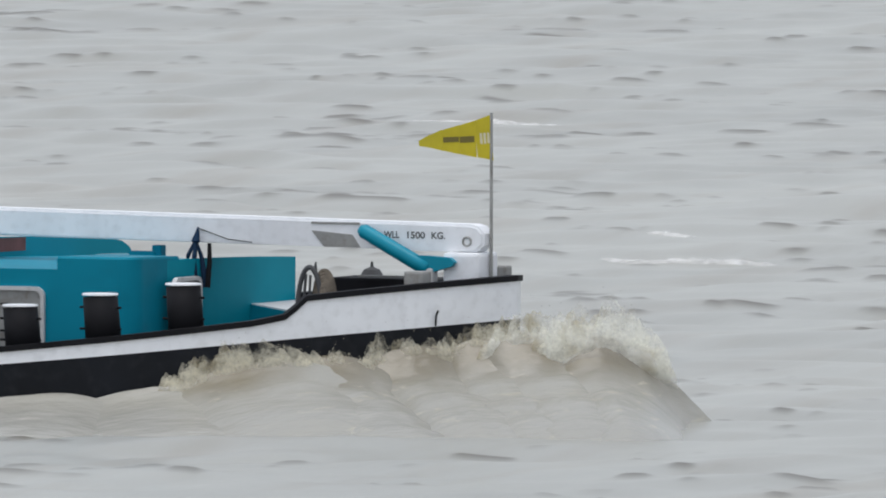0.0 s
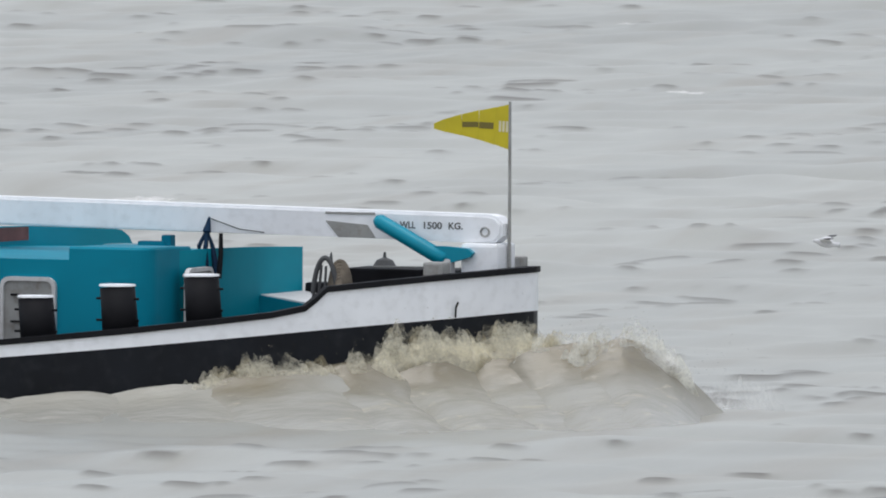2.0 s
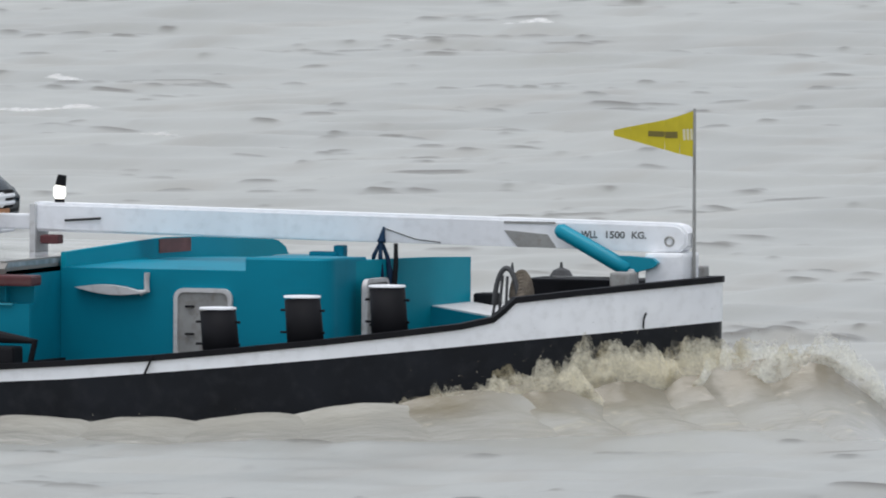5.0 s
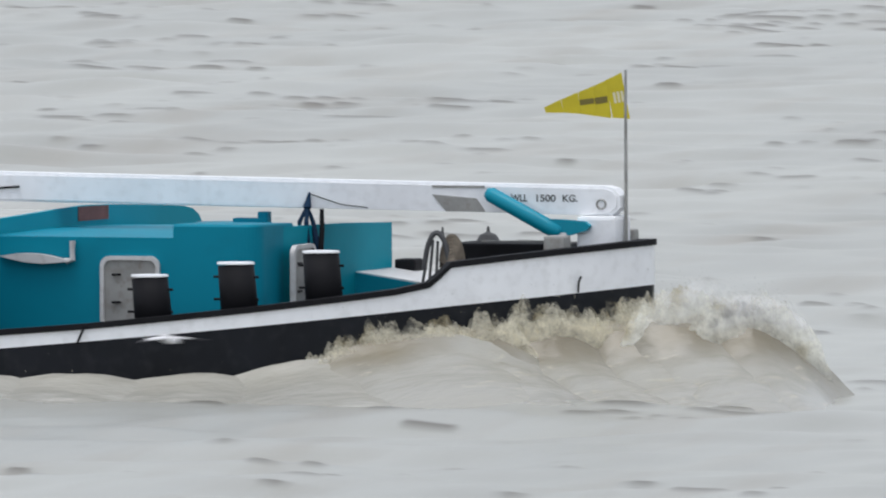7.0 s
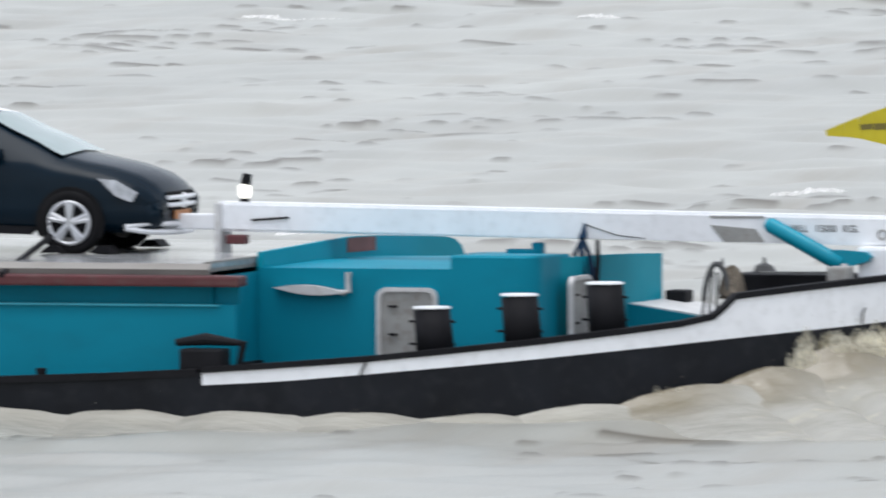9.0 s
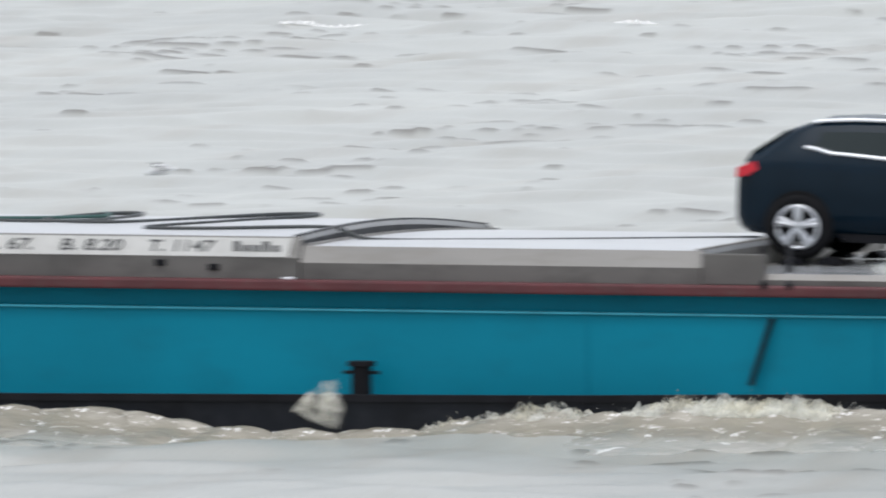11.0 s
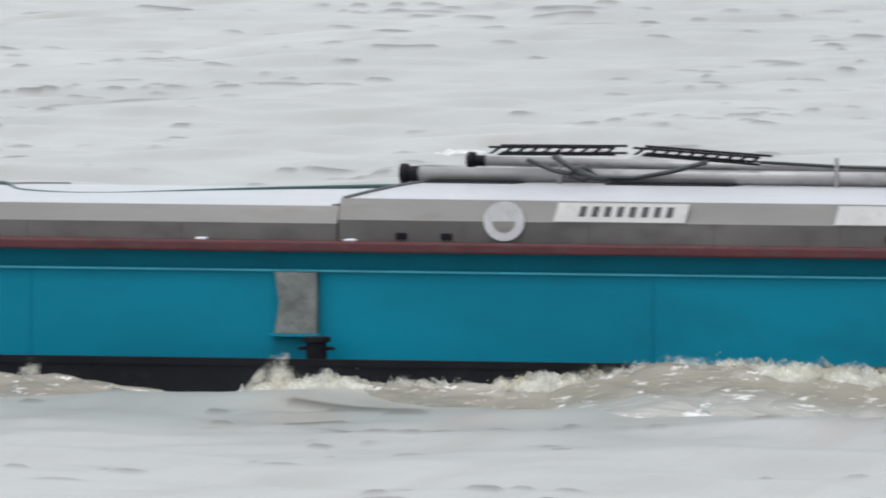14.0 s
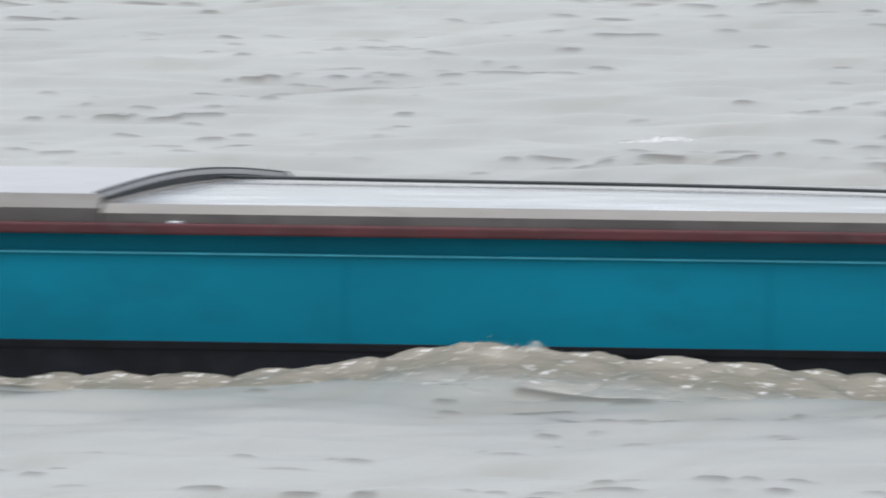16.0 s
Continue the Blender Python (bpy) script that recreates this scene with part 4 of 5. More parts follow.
            for i in range(30):
                for j in range(len(prof)):
                    bm.faces.new((rws[i][j], rws[(i + 1) % 30][j], rws[(i + 1) % 30][(j + 1) % 8], rws[i][(j + 1) % 8]))
            wheel = part("wheel", bm, TYRE, root, "", True)
            face = s * 0.962
            bm = bmesh.new()
            ring(bm, (x, face, 0.355), 0.225, 0.022, "y", 0, 360, 28, 6)
            tube(bm, [(x, face - s * 0.03, 0.355), (x, face + s * 0.01, 0.355)], 0.06, 12)
            for q in range(5):
                a = radians(90 + 72 * q)
                for da in (-0.13, 0.13):
                    tube(bm, [(x + 0.04 * math.cos(a), face, 0.355 + 0.04 * math.sin(a)), (x + 0.22 * math.cos(a + da), face, 0.355 + 0.22 * math.sin(a + da))], [0.035, 0.026], 6)
            part("rim", bm, ALLOY, wheel, "five-spoke silver alloy rim")
            bm = bmesh.new()
            tube(bm, [(x, face - s * 0.06, 0.355), (x, face - s * 0.05, 0.355)], 0.22, 20)
            part("brake_disc", bm, GREY, wheel)
    bm = bmesh.new()
    rws = []
    for i in range(9):
        x = 1.74 + 0.92 * i / 8
        _, zb, zm, zt, w, wt = car_at(x)
        rws.append([bm.verts.new((x, wt * 0.93 * q, zt + 0.062 - 0.035 * abs(q))) for q in (-1, -0.6, 0, 0.6, 1)])
    for a, b in zip(rws, rws[1:]):
        for j in range(4):
            bm.faces.new((a[j], a[j + 1], b[j + 1], b[j]))
    part("windscreen", bm, SCREEN, root, "windscreen painted pale for the sky it reflects", True)
    bm = bmesh.new()
    rws = []
    for i in range(6):
        x = -0.70 + 0.42 * i / 5
        _, zb, zm, zt, w, wt = car_at(x)
        rws.append([bm.verts.new((x - 0.012, wt * 0.9 * q, zt + 0.062 - 0.035 * abs(q))) for q in (-1, 0, 1)])
    for a, b in zip(rws, rws[1:]):
        for j in range(2):
            bm.faces.new((a[j], a[j + 1], b[j + 1], b[j]))
    part("rear_window", bm, GLASS, root, "", True)
    bm = soft_box(3.62, 3.775, -0.42, 0.42, 0.50, 0.70, 0.02)
    grille = part("grille", bm, TYRE, root, "dark grille")
    bm = bmesh.new()
    for z in (0.56, 0.64):
        tube(bm, [(3.76, -0.44, z), (3.79, -0.2, z), (3.80, 0, z), (3.79, 0.2, z), (3.76, 0.44, z)], 0.026, 6)
    tube(bm, [(3.79, 0, 0.60), (3.81, 0, 0.60)], 0.085, 16)
    part("grille_bar", bm, CHROME, grille, "chrome grille bars")
    bm = bmesh.new()
    for z in (0.29, 0.38):
        tube(bm, [(3.42, -0.86, z + 0.02 if z < 0.3 else z - 0.05), (3.62, -0.74, z - 0.01), (3.74, -0.5, z - 0.02), (3.78, 0, z - 0.03), (3.74, 0.5, z - 0.03)], 0.030, 8)
    part("bumper_trim", bm, CHROME, root, "chrome lower bumper trim")
    bm = soft_box(3.775, 3.795, -0.26, 0.26, 0.40, 0.50, 0.005)
    part("number_plate", bm, PLATE, root)
    return root


car = build_car()
CAR_POSE = pose(-12.27, 0.05, 1.765, 0, 1.55, 0)
for x in (-12.45, -12.05, -9.75, -9.2):
    for y in (-0.85, 0.85):
        bm = bmesh.new()
        prism(bm, [(x, 1.725), (x + 0.28, 1.725), (x + 0.2, 1.80), (x + 0.1, 1.80)], "y", y - 0.16, y + 0.16)
        CARRIED.append(mesh_thing("wheel_chock", bm, DARK, "dark wooden chock at a car wheel", "chock", "wheel chocks"))
for x0, x1, a, b in ((-12.62, -11.80, 1.60, 1.90), (-12.32, -11.52, 1.60, 1.90), (-11.72, -11.96, 0.55, 1.26), (-9.62, -9.30, 1.60, 1.90)):
    bm = bmesh.new()
    tube(bm, [(x0, -1.0 if b > 1.7 else -3.585, b), (x1, -3.64 if a > 1.4 else -3.585, a)], 0.034, 6)
    CARRIED.append(mesh_thing("lashing_strap", bm, BARE if x0 > -9 else DARK, "grey webbing strap holding the car" if x0 > -9 else "dark lashing strap holding the car", "strap", "lashing straps"))

# ---- river ----
rng = np.random.default_rng(7)


def wave_set(n, short, long, spread_deg, size, power):
    out = []
    for i in range(n):
        L = short * (long / short) ** rng.random()
        a = radians(-69 + rng.normal(0, spread_deg))
        out.append((2 * math.pi / L * math.cos(a), 2 * math.pi / L * math.sin(a), rng.random() * 6.28, size * L ** power))
    return out


LONG = wave_set(30, 1.4, 9.0, 38, 0.0048, 0.75)
CHOP = wave_set(56, 0.36, 1.3, 24, 1.0, 0.3)
PATCH = wave_set(10, 6.0, 30.0, 80, 1.0, 0.0)


def total(waves, x, y):
    h = np.zeros_like(x)
    for kx, ky, p, a in waves:
        h += a * np.sin(kx * x + ky * y + p)
    return h / math.sqrt(0.5 * sum(w[3] ** 2 for w in waves))


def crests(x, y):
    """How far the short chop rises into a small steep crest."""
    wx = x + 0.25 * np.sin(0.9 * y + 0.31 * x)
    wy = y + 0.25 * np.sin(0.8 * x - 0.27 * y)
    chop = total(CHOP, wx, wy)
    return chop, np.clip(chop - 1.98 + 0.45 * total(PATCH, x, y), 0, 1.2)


def swell(x, y):
    wx = x + 0.25 * np.sin(0.9 * y + 0.31 * x)
    wy = y + 0.25 * np.sin(0.8 * x - 0.27 * y)
    h = np.zeros_like(x)
    for kx, ky, p, a in LONG:
        h += a * (2 * (0.5 + 0.5 * np.sin(kx * wx + ky * wy + p)) ** 1.5 - 0.9)
    chop, steep = crests(x, y)
    return h + 0.003 * chop + 0.030 * np.tanh(3.0 * steep)


def spread(fine0, fine1, step, far):
    mid = np.arange(fine0, fine1 + step / 2, step)
    out = [fine1 + 2.0 * 1.45 ** i for i in range(1, 22)]
    out = [v for v in out if v < far] + [far]
    left = [fine0 - (v - fine1) for v in out][::-1]
    return np.array(left + list(mid) + out)


LEAN = 0.374   # the river sheet's grid follows the reach


def build_water():
    us, ys = spread(-56, 46, 0.12, 4500), spread(266, 490, 0.26, 4500)
    U, Y = np.meshgrid(us, ys)
    X = U - LEAN * np.clip(Y, 0, 900)
    fade = np.clip(np.minimum(np.minimum(U + 62, 52 - U) / 6, np.minimum(Y - 256, 502 - Y) / 12), 0, 1)
    Z = swell(X, Y) * fade - 0.03
    n, m = len(us), len(ys)
    me = bpy.data.meshes.new("river_water")
    v = np.stack([X, Y, Z], -1).reshape(-1, 3)
    i = np.arange(n * m).reshape(m, n)
    f = np.stack([i[:-1, :-1], i[:-1, 1:], i[1:, 1:], i[1:, :-1]], -1).reshape(-1, 4)
    me.vertices.add(len(v))
    me.vertices.foreach_set("co", v.ravel())
    me.loops.add(f.size)
    me.loops.foreach_set("vertex_index", f.ravel().astype(np.int32))
    me.polygons.add(len(f))
    me.polygons.foreach_set("loop_start", np.arange(0, f.size, 4, dtype=np.int32))
    me.polygons.foreach_set("use_smooth", np.ones(len(f), dtype=bool))
    me.update()
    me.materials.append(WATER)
    # mask of the painted crest tone, standing in for less reflected sky
    silt_shade = me.attributes.new("silt_shade", "FLOAT", "POINT")
    silt_shade.data.foreach_set("value", np.clip(crests(X, Y)[1] * fade / 0.5, 0, 0.8).ravel().astype(np.float32))
    return tagged(new("water", me), "choppy brown-grey river water with small crests", "water", "", "structure")


water = build_water()


def ragged(p, k, seed=0.0):
    return noise.noise(Vector((p[0] * k + seed, p[1] * k, p[2] * k + seed)))


def surge(name, mat, half, seed, label, group, wide=4.2, back=0.8, lip=0.55, rough=1.0, fall=(1.25, 2.3)):
    """A hump of moving water: its crest at z = 0, a steep face that runs out into a long foot, lower toward both ends."""
    n, m = 64, 46
    u = np.linspace(-1, 1, n + 1)
    q = np.linspace(-1, 1, m + 1)
    verts = []
    for a in u:
        for b in q:
            off = wide * b ** 2.2 if b > 0 else -back * abs(b) ** 1.3
            x = a * half
            if b > 0:
                z = -lip * (1 - math.exp(-off / 0.42)) - 0.09 * off - 0.7 * (off / wide) ** 4
            else:
                z = -1.3 * (off / back) ** 2
            z -= fall[0] * abs(a) ** fall[1]
            p = (0.6 * x, -off, 0)
            wob = 0.08 * ragged(p, 0.8, seed) + 0.09 * ragged(p, 2.0, seed + 3) + 0.055 * ragged(p, 4.7, seed + 5) + 0.024 * ragged(p, 11.0, seed + 7)
            verts.append((x, -off + 0.05 * ragged(p, 1.9, seed + 9), z + rough * wob))
    faces = [(i * (m + 1) + k, (i + 1) * (m + 1) + k, (i + 1) * (m + 1) + k + 1, i * (m + 1) + k + 1) for i in range(n) for k in range(m)]
    me = bpy.data.meshes.new(name)
    me.from_pydata(verts, [], faces)
    for p in me.polygons:
        p.use_smooth = True
    me.materials.append(mat)
    return tagged(new(name, me), label, "wave", group)


ICO = bmesh.new()
bmesh.ops.create_icosphere(ICO, subdivisions=1, radius=1.0)
ICO_V = np.array([v.co[:] for v in ICO.verts])
ICO_F = [[v.index for v in f.verts] for f in ICO.faces]
ICO.free()


def blobs(centres, radii, seed):
    """Many small irregular lumps of froth as one mesh."""
    r = np.random.default_rng(seed)
    verts, faces = [], []
    for c, rad in zip(centres, radii):
        jit = 1 + 0.35 * (r.random(len(ICO_V)) - 0.5)
        base = len(verts)
        sq = np.array([1.25, 1.1, 0.85]) * rad
        verts += [tuple(np.array(c) + v * sq * j) for v, j in zip(ICO_V, jit)]
        faces += [[base + i for i in f] for f in ICO_F]
    me = bpy.data.meshes.new("froth")
    me.from_pydata(verts, [], faces)
    for p in me.polygons:
        p.use_smooth = True
    return me


def froth(name, drops, sx, sy, sz, seed, mat, parent=None):
    """A burst of froth: ragged sheets one behind the other and flying droplets; its top near z = 0."""
    r = np.random.default_rng(seed)
    verts, faces = [], []
    for sheet in range(5):
        y0 = sy * (sheet - 2) * 0.5
        ph = seed * 1.7 + sheet * 3.1
        n, m = 150, 12
        base = len(verts)
        for i in range(n + 1):
            u = -1 + 2 * i / n
            x = sx * u
            env = max(0.0, 1 - u * u) ** 0.6
            top = env * (0.70 + 0.22 * ragged((x, ph, 0), 1.4, seed) + 0.20 * ragged((x, ph, 1), 4.5, seed) + 0.12 * ragged((x, ph, 2), 11.0, seed) + 0.05 * ragged((x, ph, 3), 25.0, seed))
            top = min(max(top, 0.02), 1.05)
            for k in range(m + 1):
                v = k / m
                bulge = sy * 0.6 * math.sin(math.pi * v)
                lump = 0.035 * ragged((x * 1.0, v * 0.8, ph), 2.4, seed) + 0.02 * ragged((x, v, ph), 7.0, seed)
                verts.append((x + 0.12 * lump, y0 - bulge + lump * 1.4, -sz + sz * top * v + 0.06 * lump))
        for i in range(n):
            for k in range(m):
                q = base + i * (m + 1) + k
                faces.append((q, q + m + 1, q + m + 2, q + 1))
    cs, rs = [], []
    for i in range(drops):
        u = r.normal(0, 0.4)
        cs.append((sx * u, sy * r.normal(0, 0.5), -sz + sz * (0.25 + 0.9 * r.random() ** 0.8) * max(0.1, 1 - u * u)))
        rs.append(0.003 + 0.006 * r.random() ** 2)
    drop_me = blobs(cs, rs, seed)
    base = len(verts)
    verts += [tuple(v.co) for v in drop_me.vertices]
    faces += [tuple(base + i for i in p.vertices) for p in drop_me.polygons]
    bpy.data.meshes.remove(drop_me)
    me = bpy.data.meshes.new("froth")
    me.from_pydata(verts, [], faces)
    for p in me.polygons:
        p.use_smooth = True
    me.materials.append(mat)
    ob = new(name, me)
    ob.parent = parent
    return ob


# bow wave in pieces that ride with the stem and heave: place along the ship, crest heights, froth heights
BOW_TIMES = (0, 0.2, 0.5, 0.8, 1, 1.2, 1.5, 1.7, 2, 2.2, 2.5, 2.7, 3, 3.2, 3.5, 3.8, 4, 4.2, 4.7, 5.2, 5.7, 6.3, 6.5, 6.7, 7, 7.2, 7.5, 7.8, 8, 8.4, 8.9, 9.4, 9.9, 10.5, 12, 14, 16)
BOW = []


def along_bow(x, crest, froth):
    BOW.append((x, crest, froth))


along_bow(1.3, (0.97, 0.89, 0.81, 0.78, 0.91, 0.84, 0.83, 0.87, 0.85, 1.13, 0.8, 0.83, 1.02, 0.88, 1.2, 0.63, 0.62, 0.77, 0.85, 0.78, 0.88, 0.61, 0.42, 0.63, 0.79, 0.94, 0.84, 1.1, 0.77, 0.83, 0.83, 1.02, 0.91, 0.85, 0.83, 0.85, 0.83),
          (1.23, 1.2, 0.88, 0.92, 1.14, 1.24, 0.92, 0.95, 0.9, 1.01, 1.08, 0.71, 0.9, 1.16, 1.08, 0.99, 0.5, 0.65, 0.9, 0.92, 1.16, 0.7, 0.3, 0.51, 0.94, 0.82, 0.97, 0.98, 0.65, 0.71, 0.92, 0.9, 1.14, 0.9, 0.92, 0.9, 0.92))
along_bow(0.7, (0.96, 0.87, 0.86, 0.7, 0.83, 0.83, 0.82, 0.83, 0.78, 0.99, 0.76, 0.8, 1, 0.89, 0.91, 0.84, 0.68, 0.73, 0.78, 0.7, 0.89, 0.58, 0.76, 0.73, 0.82, 0.86, 0.8, 1.07, 0.74, 0.8, 0.82, 1, 0.83, 0.78, 0.82, 0.78, 0.82),
          (1.19, 1.13, 1.03, 0.92, 0.99, 1.19, 1.02, 1.05, 0.88, 1.03, 1.09, 0.68, 0.88, 1.06, 1.5, 1.48, 1.19, 0.61, 0.88, 0.92, 1.06, 0.98, 1.08, 0.61, 1.09, 1.14, 1.09, 1.12, 0.62, 0.68, 1.02, 0.88, 0.99, 0.88, 1.02, 0.88, 1.02))
along_bow(0.1, (0.93, 0.85, 0.77, 0.63, 0.7, 0.8, 0.85, 0.79, 0.71, 0.86, 0.64, 0.77, 0.83, 0.84, 0.8, 0.79, 0.64, 0.66, 0.71, 0.63, 0.84, 0.55, 0.7, 0.94, 0.75, 0.79, 0.7, 0.93, 0.68, 0.77, 0.85, 0.83, 0.7, 0.71, 0.85, 0.71, 0.85),
          (1.07, 1.06, 1.46, 0.92, 0.84, 1.08, 1.13, 1.04, 1, 0.91, 0.95, 0.65, 1.1, 1.04, 1.11, 1.28, 1.21, 0.87, 1, 0.92, 1.04, 1.23, 1.17, 1.32, 0.98, 1.03, 1.07, 1.44, 0.81, 0.65, 1.13, 1.1, 0.84, 1, 1.13, 1, 1.13))
along_bow(-0.6, (0.85, 0.79, 0.63, 0.58, 0.54, 0.59, 0.88, 0.74, 0.69, 0.75, 0.53, 0.69, 0.74, 0.73, 0.63, 0.64, 0.5, 0.53, 0.69, 0.58, 0.73, 0.52, 0.58, 0.9, 0.71, 0.69, 0.47, 0.79, 0.54, 0.69, 0.88, 0.74, 0.54, 0.69, 0.88, 0.69, 0.88),
          (0.94, 1, 1.3, 0.93, 0.81, 0.69, 1.02, 1, 0.99, 0.8, 0.87, 0.88, 0.86, 1.03, 1.02, 1, 1.03, 0.76, 0.99, 0.93, 1.03, 1.14, 1, 1.26, 0.96, 0.9, 0.72, 1.38, 0.93, 0.88, 1.02, 0.86, 0.81, 0.99, 1.02, 0.99, 1.02))
along_bow(-1.3, (0.75, 0.69, 0.5, 0.5, 0.45, 0.49, 0.59, 0.68, 0.59, 0.65, 0.42, 0.6, 0.6, 0.62, 0.54, 0.49, 0.43, 0.38, 0.59, 0.5, 0.62, 0.49, 0.48, 0.84, 0.7, 0.58, 0.27, 0.71, 0.45, 0.6, 0.59, 0.6, 0.45, 0.59, 0.59, 0.59, 0.59),
          (0.81, 0.83, 0.96, 0.8, 0.57, 0.37, 0.47, 0.88, 0.72, 0.7, 0.51, 0.84, 0.48, 0.85, 0.96, 0.76, 0.9, 0.56, 0.72, 0.8, 0.85, 0.76, 0.81, 1.09, 0.91, 0.82, 0.43, 1.07, 0.33, 0.84, 0.47, 0.48, 0.57, 0.72, 0.47, 0.72, 0.47))
along_bow(-2.1, (0.64, 0.57, 0.34, 0.37, 0.34, 0.38, 0.42, 0.51, 0.5, 0.54, 0.28, 0.5, 0.41, 0.49, 0.36, 0.33, 0.34, 0.26, 0.5, 0.37, 0.49, 0.42, 0.4, 0.7, 0.61, 0.51, 0.22, 0.6, 0.27, 0.5, 0.42, 0.41, 0.34, 0.5, 0.42, 0.5, 0.42),
          (0.82, 0.66, 0.84, 0.25, 0.81, 0.26, 0.3, 0.61, 0.61, 0.63, 0.54, 0.71, 0.29, 0.63, 0.24, 0.78, 0.42, 0.36, 0.61, 0.25, 0.63, 0.3, 0.55, 0.94, 0.71, 0.79, 0.54, 0.48, 0.15, 0.71, 0.3, 0.29, 0.81, 0.61, 0.3, 0.61, 0.3))
along_bow(-3.0, (0.41, 0.42, 0.24, 0.27, 0.28, 0.32, 0.26, 0.37, 0.37, 0.46, 0.17, 0.38, 0.28, 0.41, 0.33, 0.29, 0.19, 0.1, 0.37, 0.27, 0.41, 0.31, 0.4, 0.66, 0.37, 0.44, 0.14, 0.48, 0.21, 0.38, 0.26, 0.28, 0.28, 0.37, 0.26, 0.37, 0.26),
          (0.29, 0.3, 0.63, 0.15, 0.47, 0.2, 0.14, 0.25, 0.25, 0.5, 0.3, 0.56, 0.16, 0.29, 0.21, 0.86, 0.23, -0.02, 0.25, 0.15, 0.29, 0.19, 0.55, 0.8, 0.25, 0.61, 0.38, 0.36, 0.09, 0.56, 0.14, 0.16, 0.47, 0.25, 0.14, 0.25, 0.14))
along_bow(-4.0, (0.36, 0.24, 0.15, 0.16, 0.27, 0.27, 0.2, 0.31, 0.3, 0.37, 0.14, 0.28, 0.14, 0.33, 0.26, 0.26, 0.12, 0.05, 0.3, 0.16, 0.33, 0.21, 0.39, 0.59, 0.26, 0.28, 0.09, 0.37, 0.22, 0.28, 0.2, 0.14, 0.27, 0.3, 0.2, 0.3, 0.2),
          (0.24, 0.12, 0.22, 0.04, 0.15, 0.15, 0.08, 0.19, 0.18, 0.25, 0.02, 0.49, 0.02, 0.21, 0.14, 0.14, 0.41, -0.07, 0.18, 0.04, 0.21, 0.09, 0.27, 0.7, 0.14, 0.16, 0.23, 0.25, 0.1, 0.49, 0.08, 0.02, 0.15, 0.18, 0.08, 0.18, 0.08))
along_bow(-5.1, (0.36, 0.17, 0.12, 0.12, 0.27, 0.24, 0.2, 0.28, 0.26, 0.32, 0.14, 0.21, 0.09, 0.24, 0.24, 0.22, 0.07, 0, 0.26, 0.12, 0.24, 0.09, 0.33, 0.46, 0.26, 0.2, 0.09, 0.31, 0.11, 0.21, 0.2, 0.09, 0.27, 0.26, 0.2, 0.26, 0.2),
          (0.24, 0.05, 0, 0, 0.15, 0.12, 0.08, 0.16, 0.14, 0.2, 0.02, 0.09, -0.03, 0.12, 0.12, 0.1, -0.05, -0.12, 0.14, 0, 0.12, -0.03, 0.21, 0.34, 0.14, 0.08, 0.2, 0.19, -0.01, 0.09, 0.08, -0.03, 0.15, 0.14, 0.08, 0.14, 0.08))
along_bow(-6.3, (0.36, 0.17, 0.12, 0.12, 0.27, 0.24, 0.2, 0.28, 0.26, 0.32, 0.14, 0.21, 0.09, 0.23, 0.23, 0.2, 0.07, 0, 0.26, 0.12, 0.23, -0.04, 0.28, 0.32, 0.26, 0.14, 0.07, 0.25, 0.04, 0.21, 0.2, 0.09, 0.27, 0.26, 0.2, 0.26, 0.2),
          (0.24, 0.05, 0, 0, 0.15, 0.12, 0.08, 0.16, 0.14, 0.2, 0.02, 0.09, -0.03, 0.11, 0.11, 0.08, -0.05, -0.12, 0.14, 0, 0.11, -0.16, 0.16, 0.2, 0.14, 0.02, -0.05, 0.13, -0.08, 0.09, 0.08, -0.03, 0.15, 0.14, 0.08, 0.14, 0.08))
along_bow(-7.6, (0.36, 0.17, 0.12, 0.12, 0.27, 0.24, 0.2, 0.28, 0.26, 0.32, 0.14, 0.21, 0.09, 0.23, 0.23, 0.2, 0.07, 0, 0.26, 0.12, 0.23, -0.11, 0.28, 0.31, 0.26, 0.14, 0.07, 0.25, 0.04, 0.21, 0.2, 0.09, 0.27, 0.26, 0.2, 0.26, 0.2),
          (0.24, 0.05, 0, 0, 0.15, 0.12, 0.08, 0.16, 0.14, 0.2, 0.02, 0.09, -0.03, 0.11, 0.11, 0.08, -0.05, -0.12, 0.14, 0, 0.11, -0.23, 0.16, 0.19, 0.14, 0.02, -0.05, 0.13, -0.08, 0.09, 0.08, -0.03, 0.15, 0.14, 0.08, 0.14, 0.08))
along_bow(-9.0, (0.36, 0.17, 0.12, 0.12, 0.27, 0.24, 0.2, 0.28, 0.26, 0.32, 0.14, 0.21, 0.09, 0.23, 0.23, 0.2, 0.07, 0, 0.26, 0.12, 0.23, -0.11, 0.28, 0.31, 0.26, 0.14, 0.07, 0.25, 0.04, 0.21, 0.2, 0.09, 0.27, 0.26, 0.2, 0.26, 0.2),
          (0.24, 0.05, 0, 0, 0.15, 0.12, 0.08, 0.16, 0.14, 0.2, 0.02, 0.09, -0.03, 0.11, 0.11, 0.08, -0.05, -0.12, 0.14, 0, 0.11, -0.23, 0.16, 0.19, 0.14, 0.02, -0.05, 0.13, -0.08, 0.09, 0.08, -0.03, 0.15, 0.14, 0.08, 0.14, 0.08))


def crest_line(x):
    """Where the bow wave's crest runs beside the ship, and its turn."""
    if x > 0:
        return -1.0 + 0.25 * x, 32
    y = -max(1.0, half_breadth(x) + 0.3)
    return y, min(40, math.degrees(math.atan((half_breadth(x - 0.5) - half_breadth(x + 0.3)) / 0.8)))


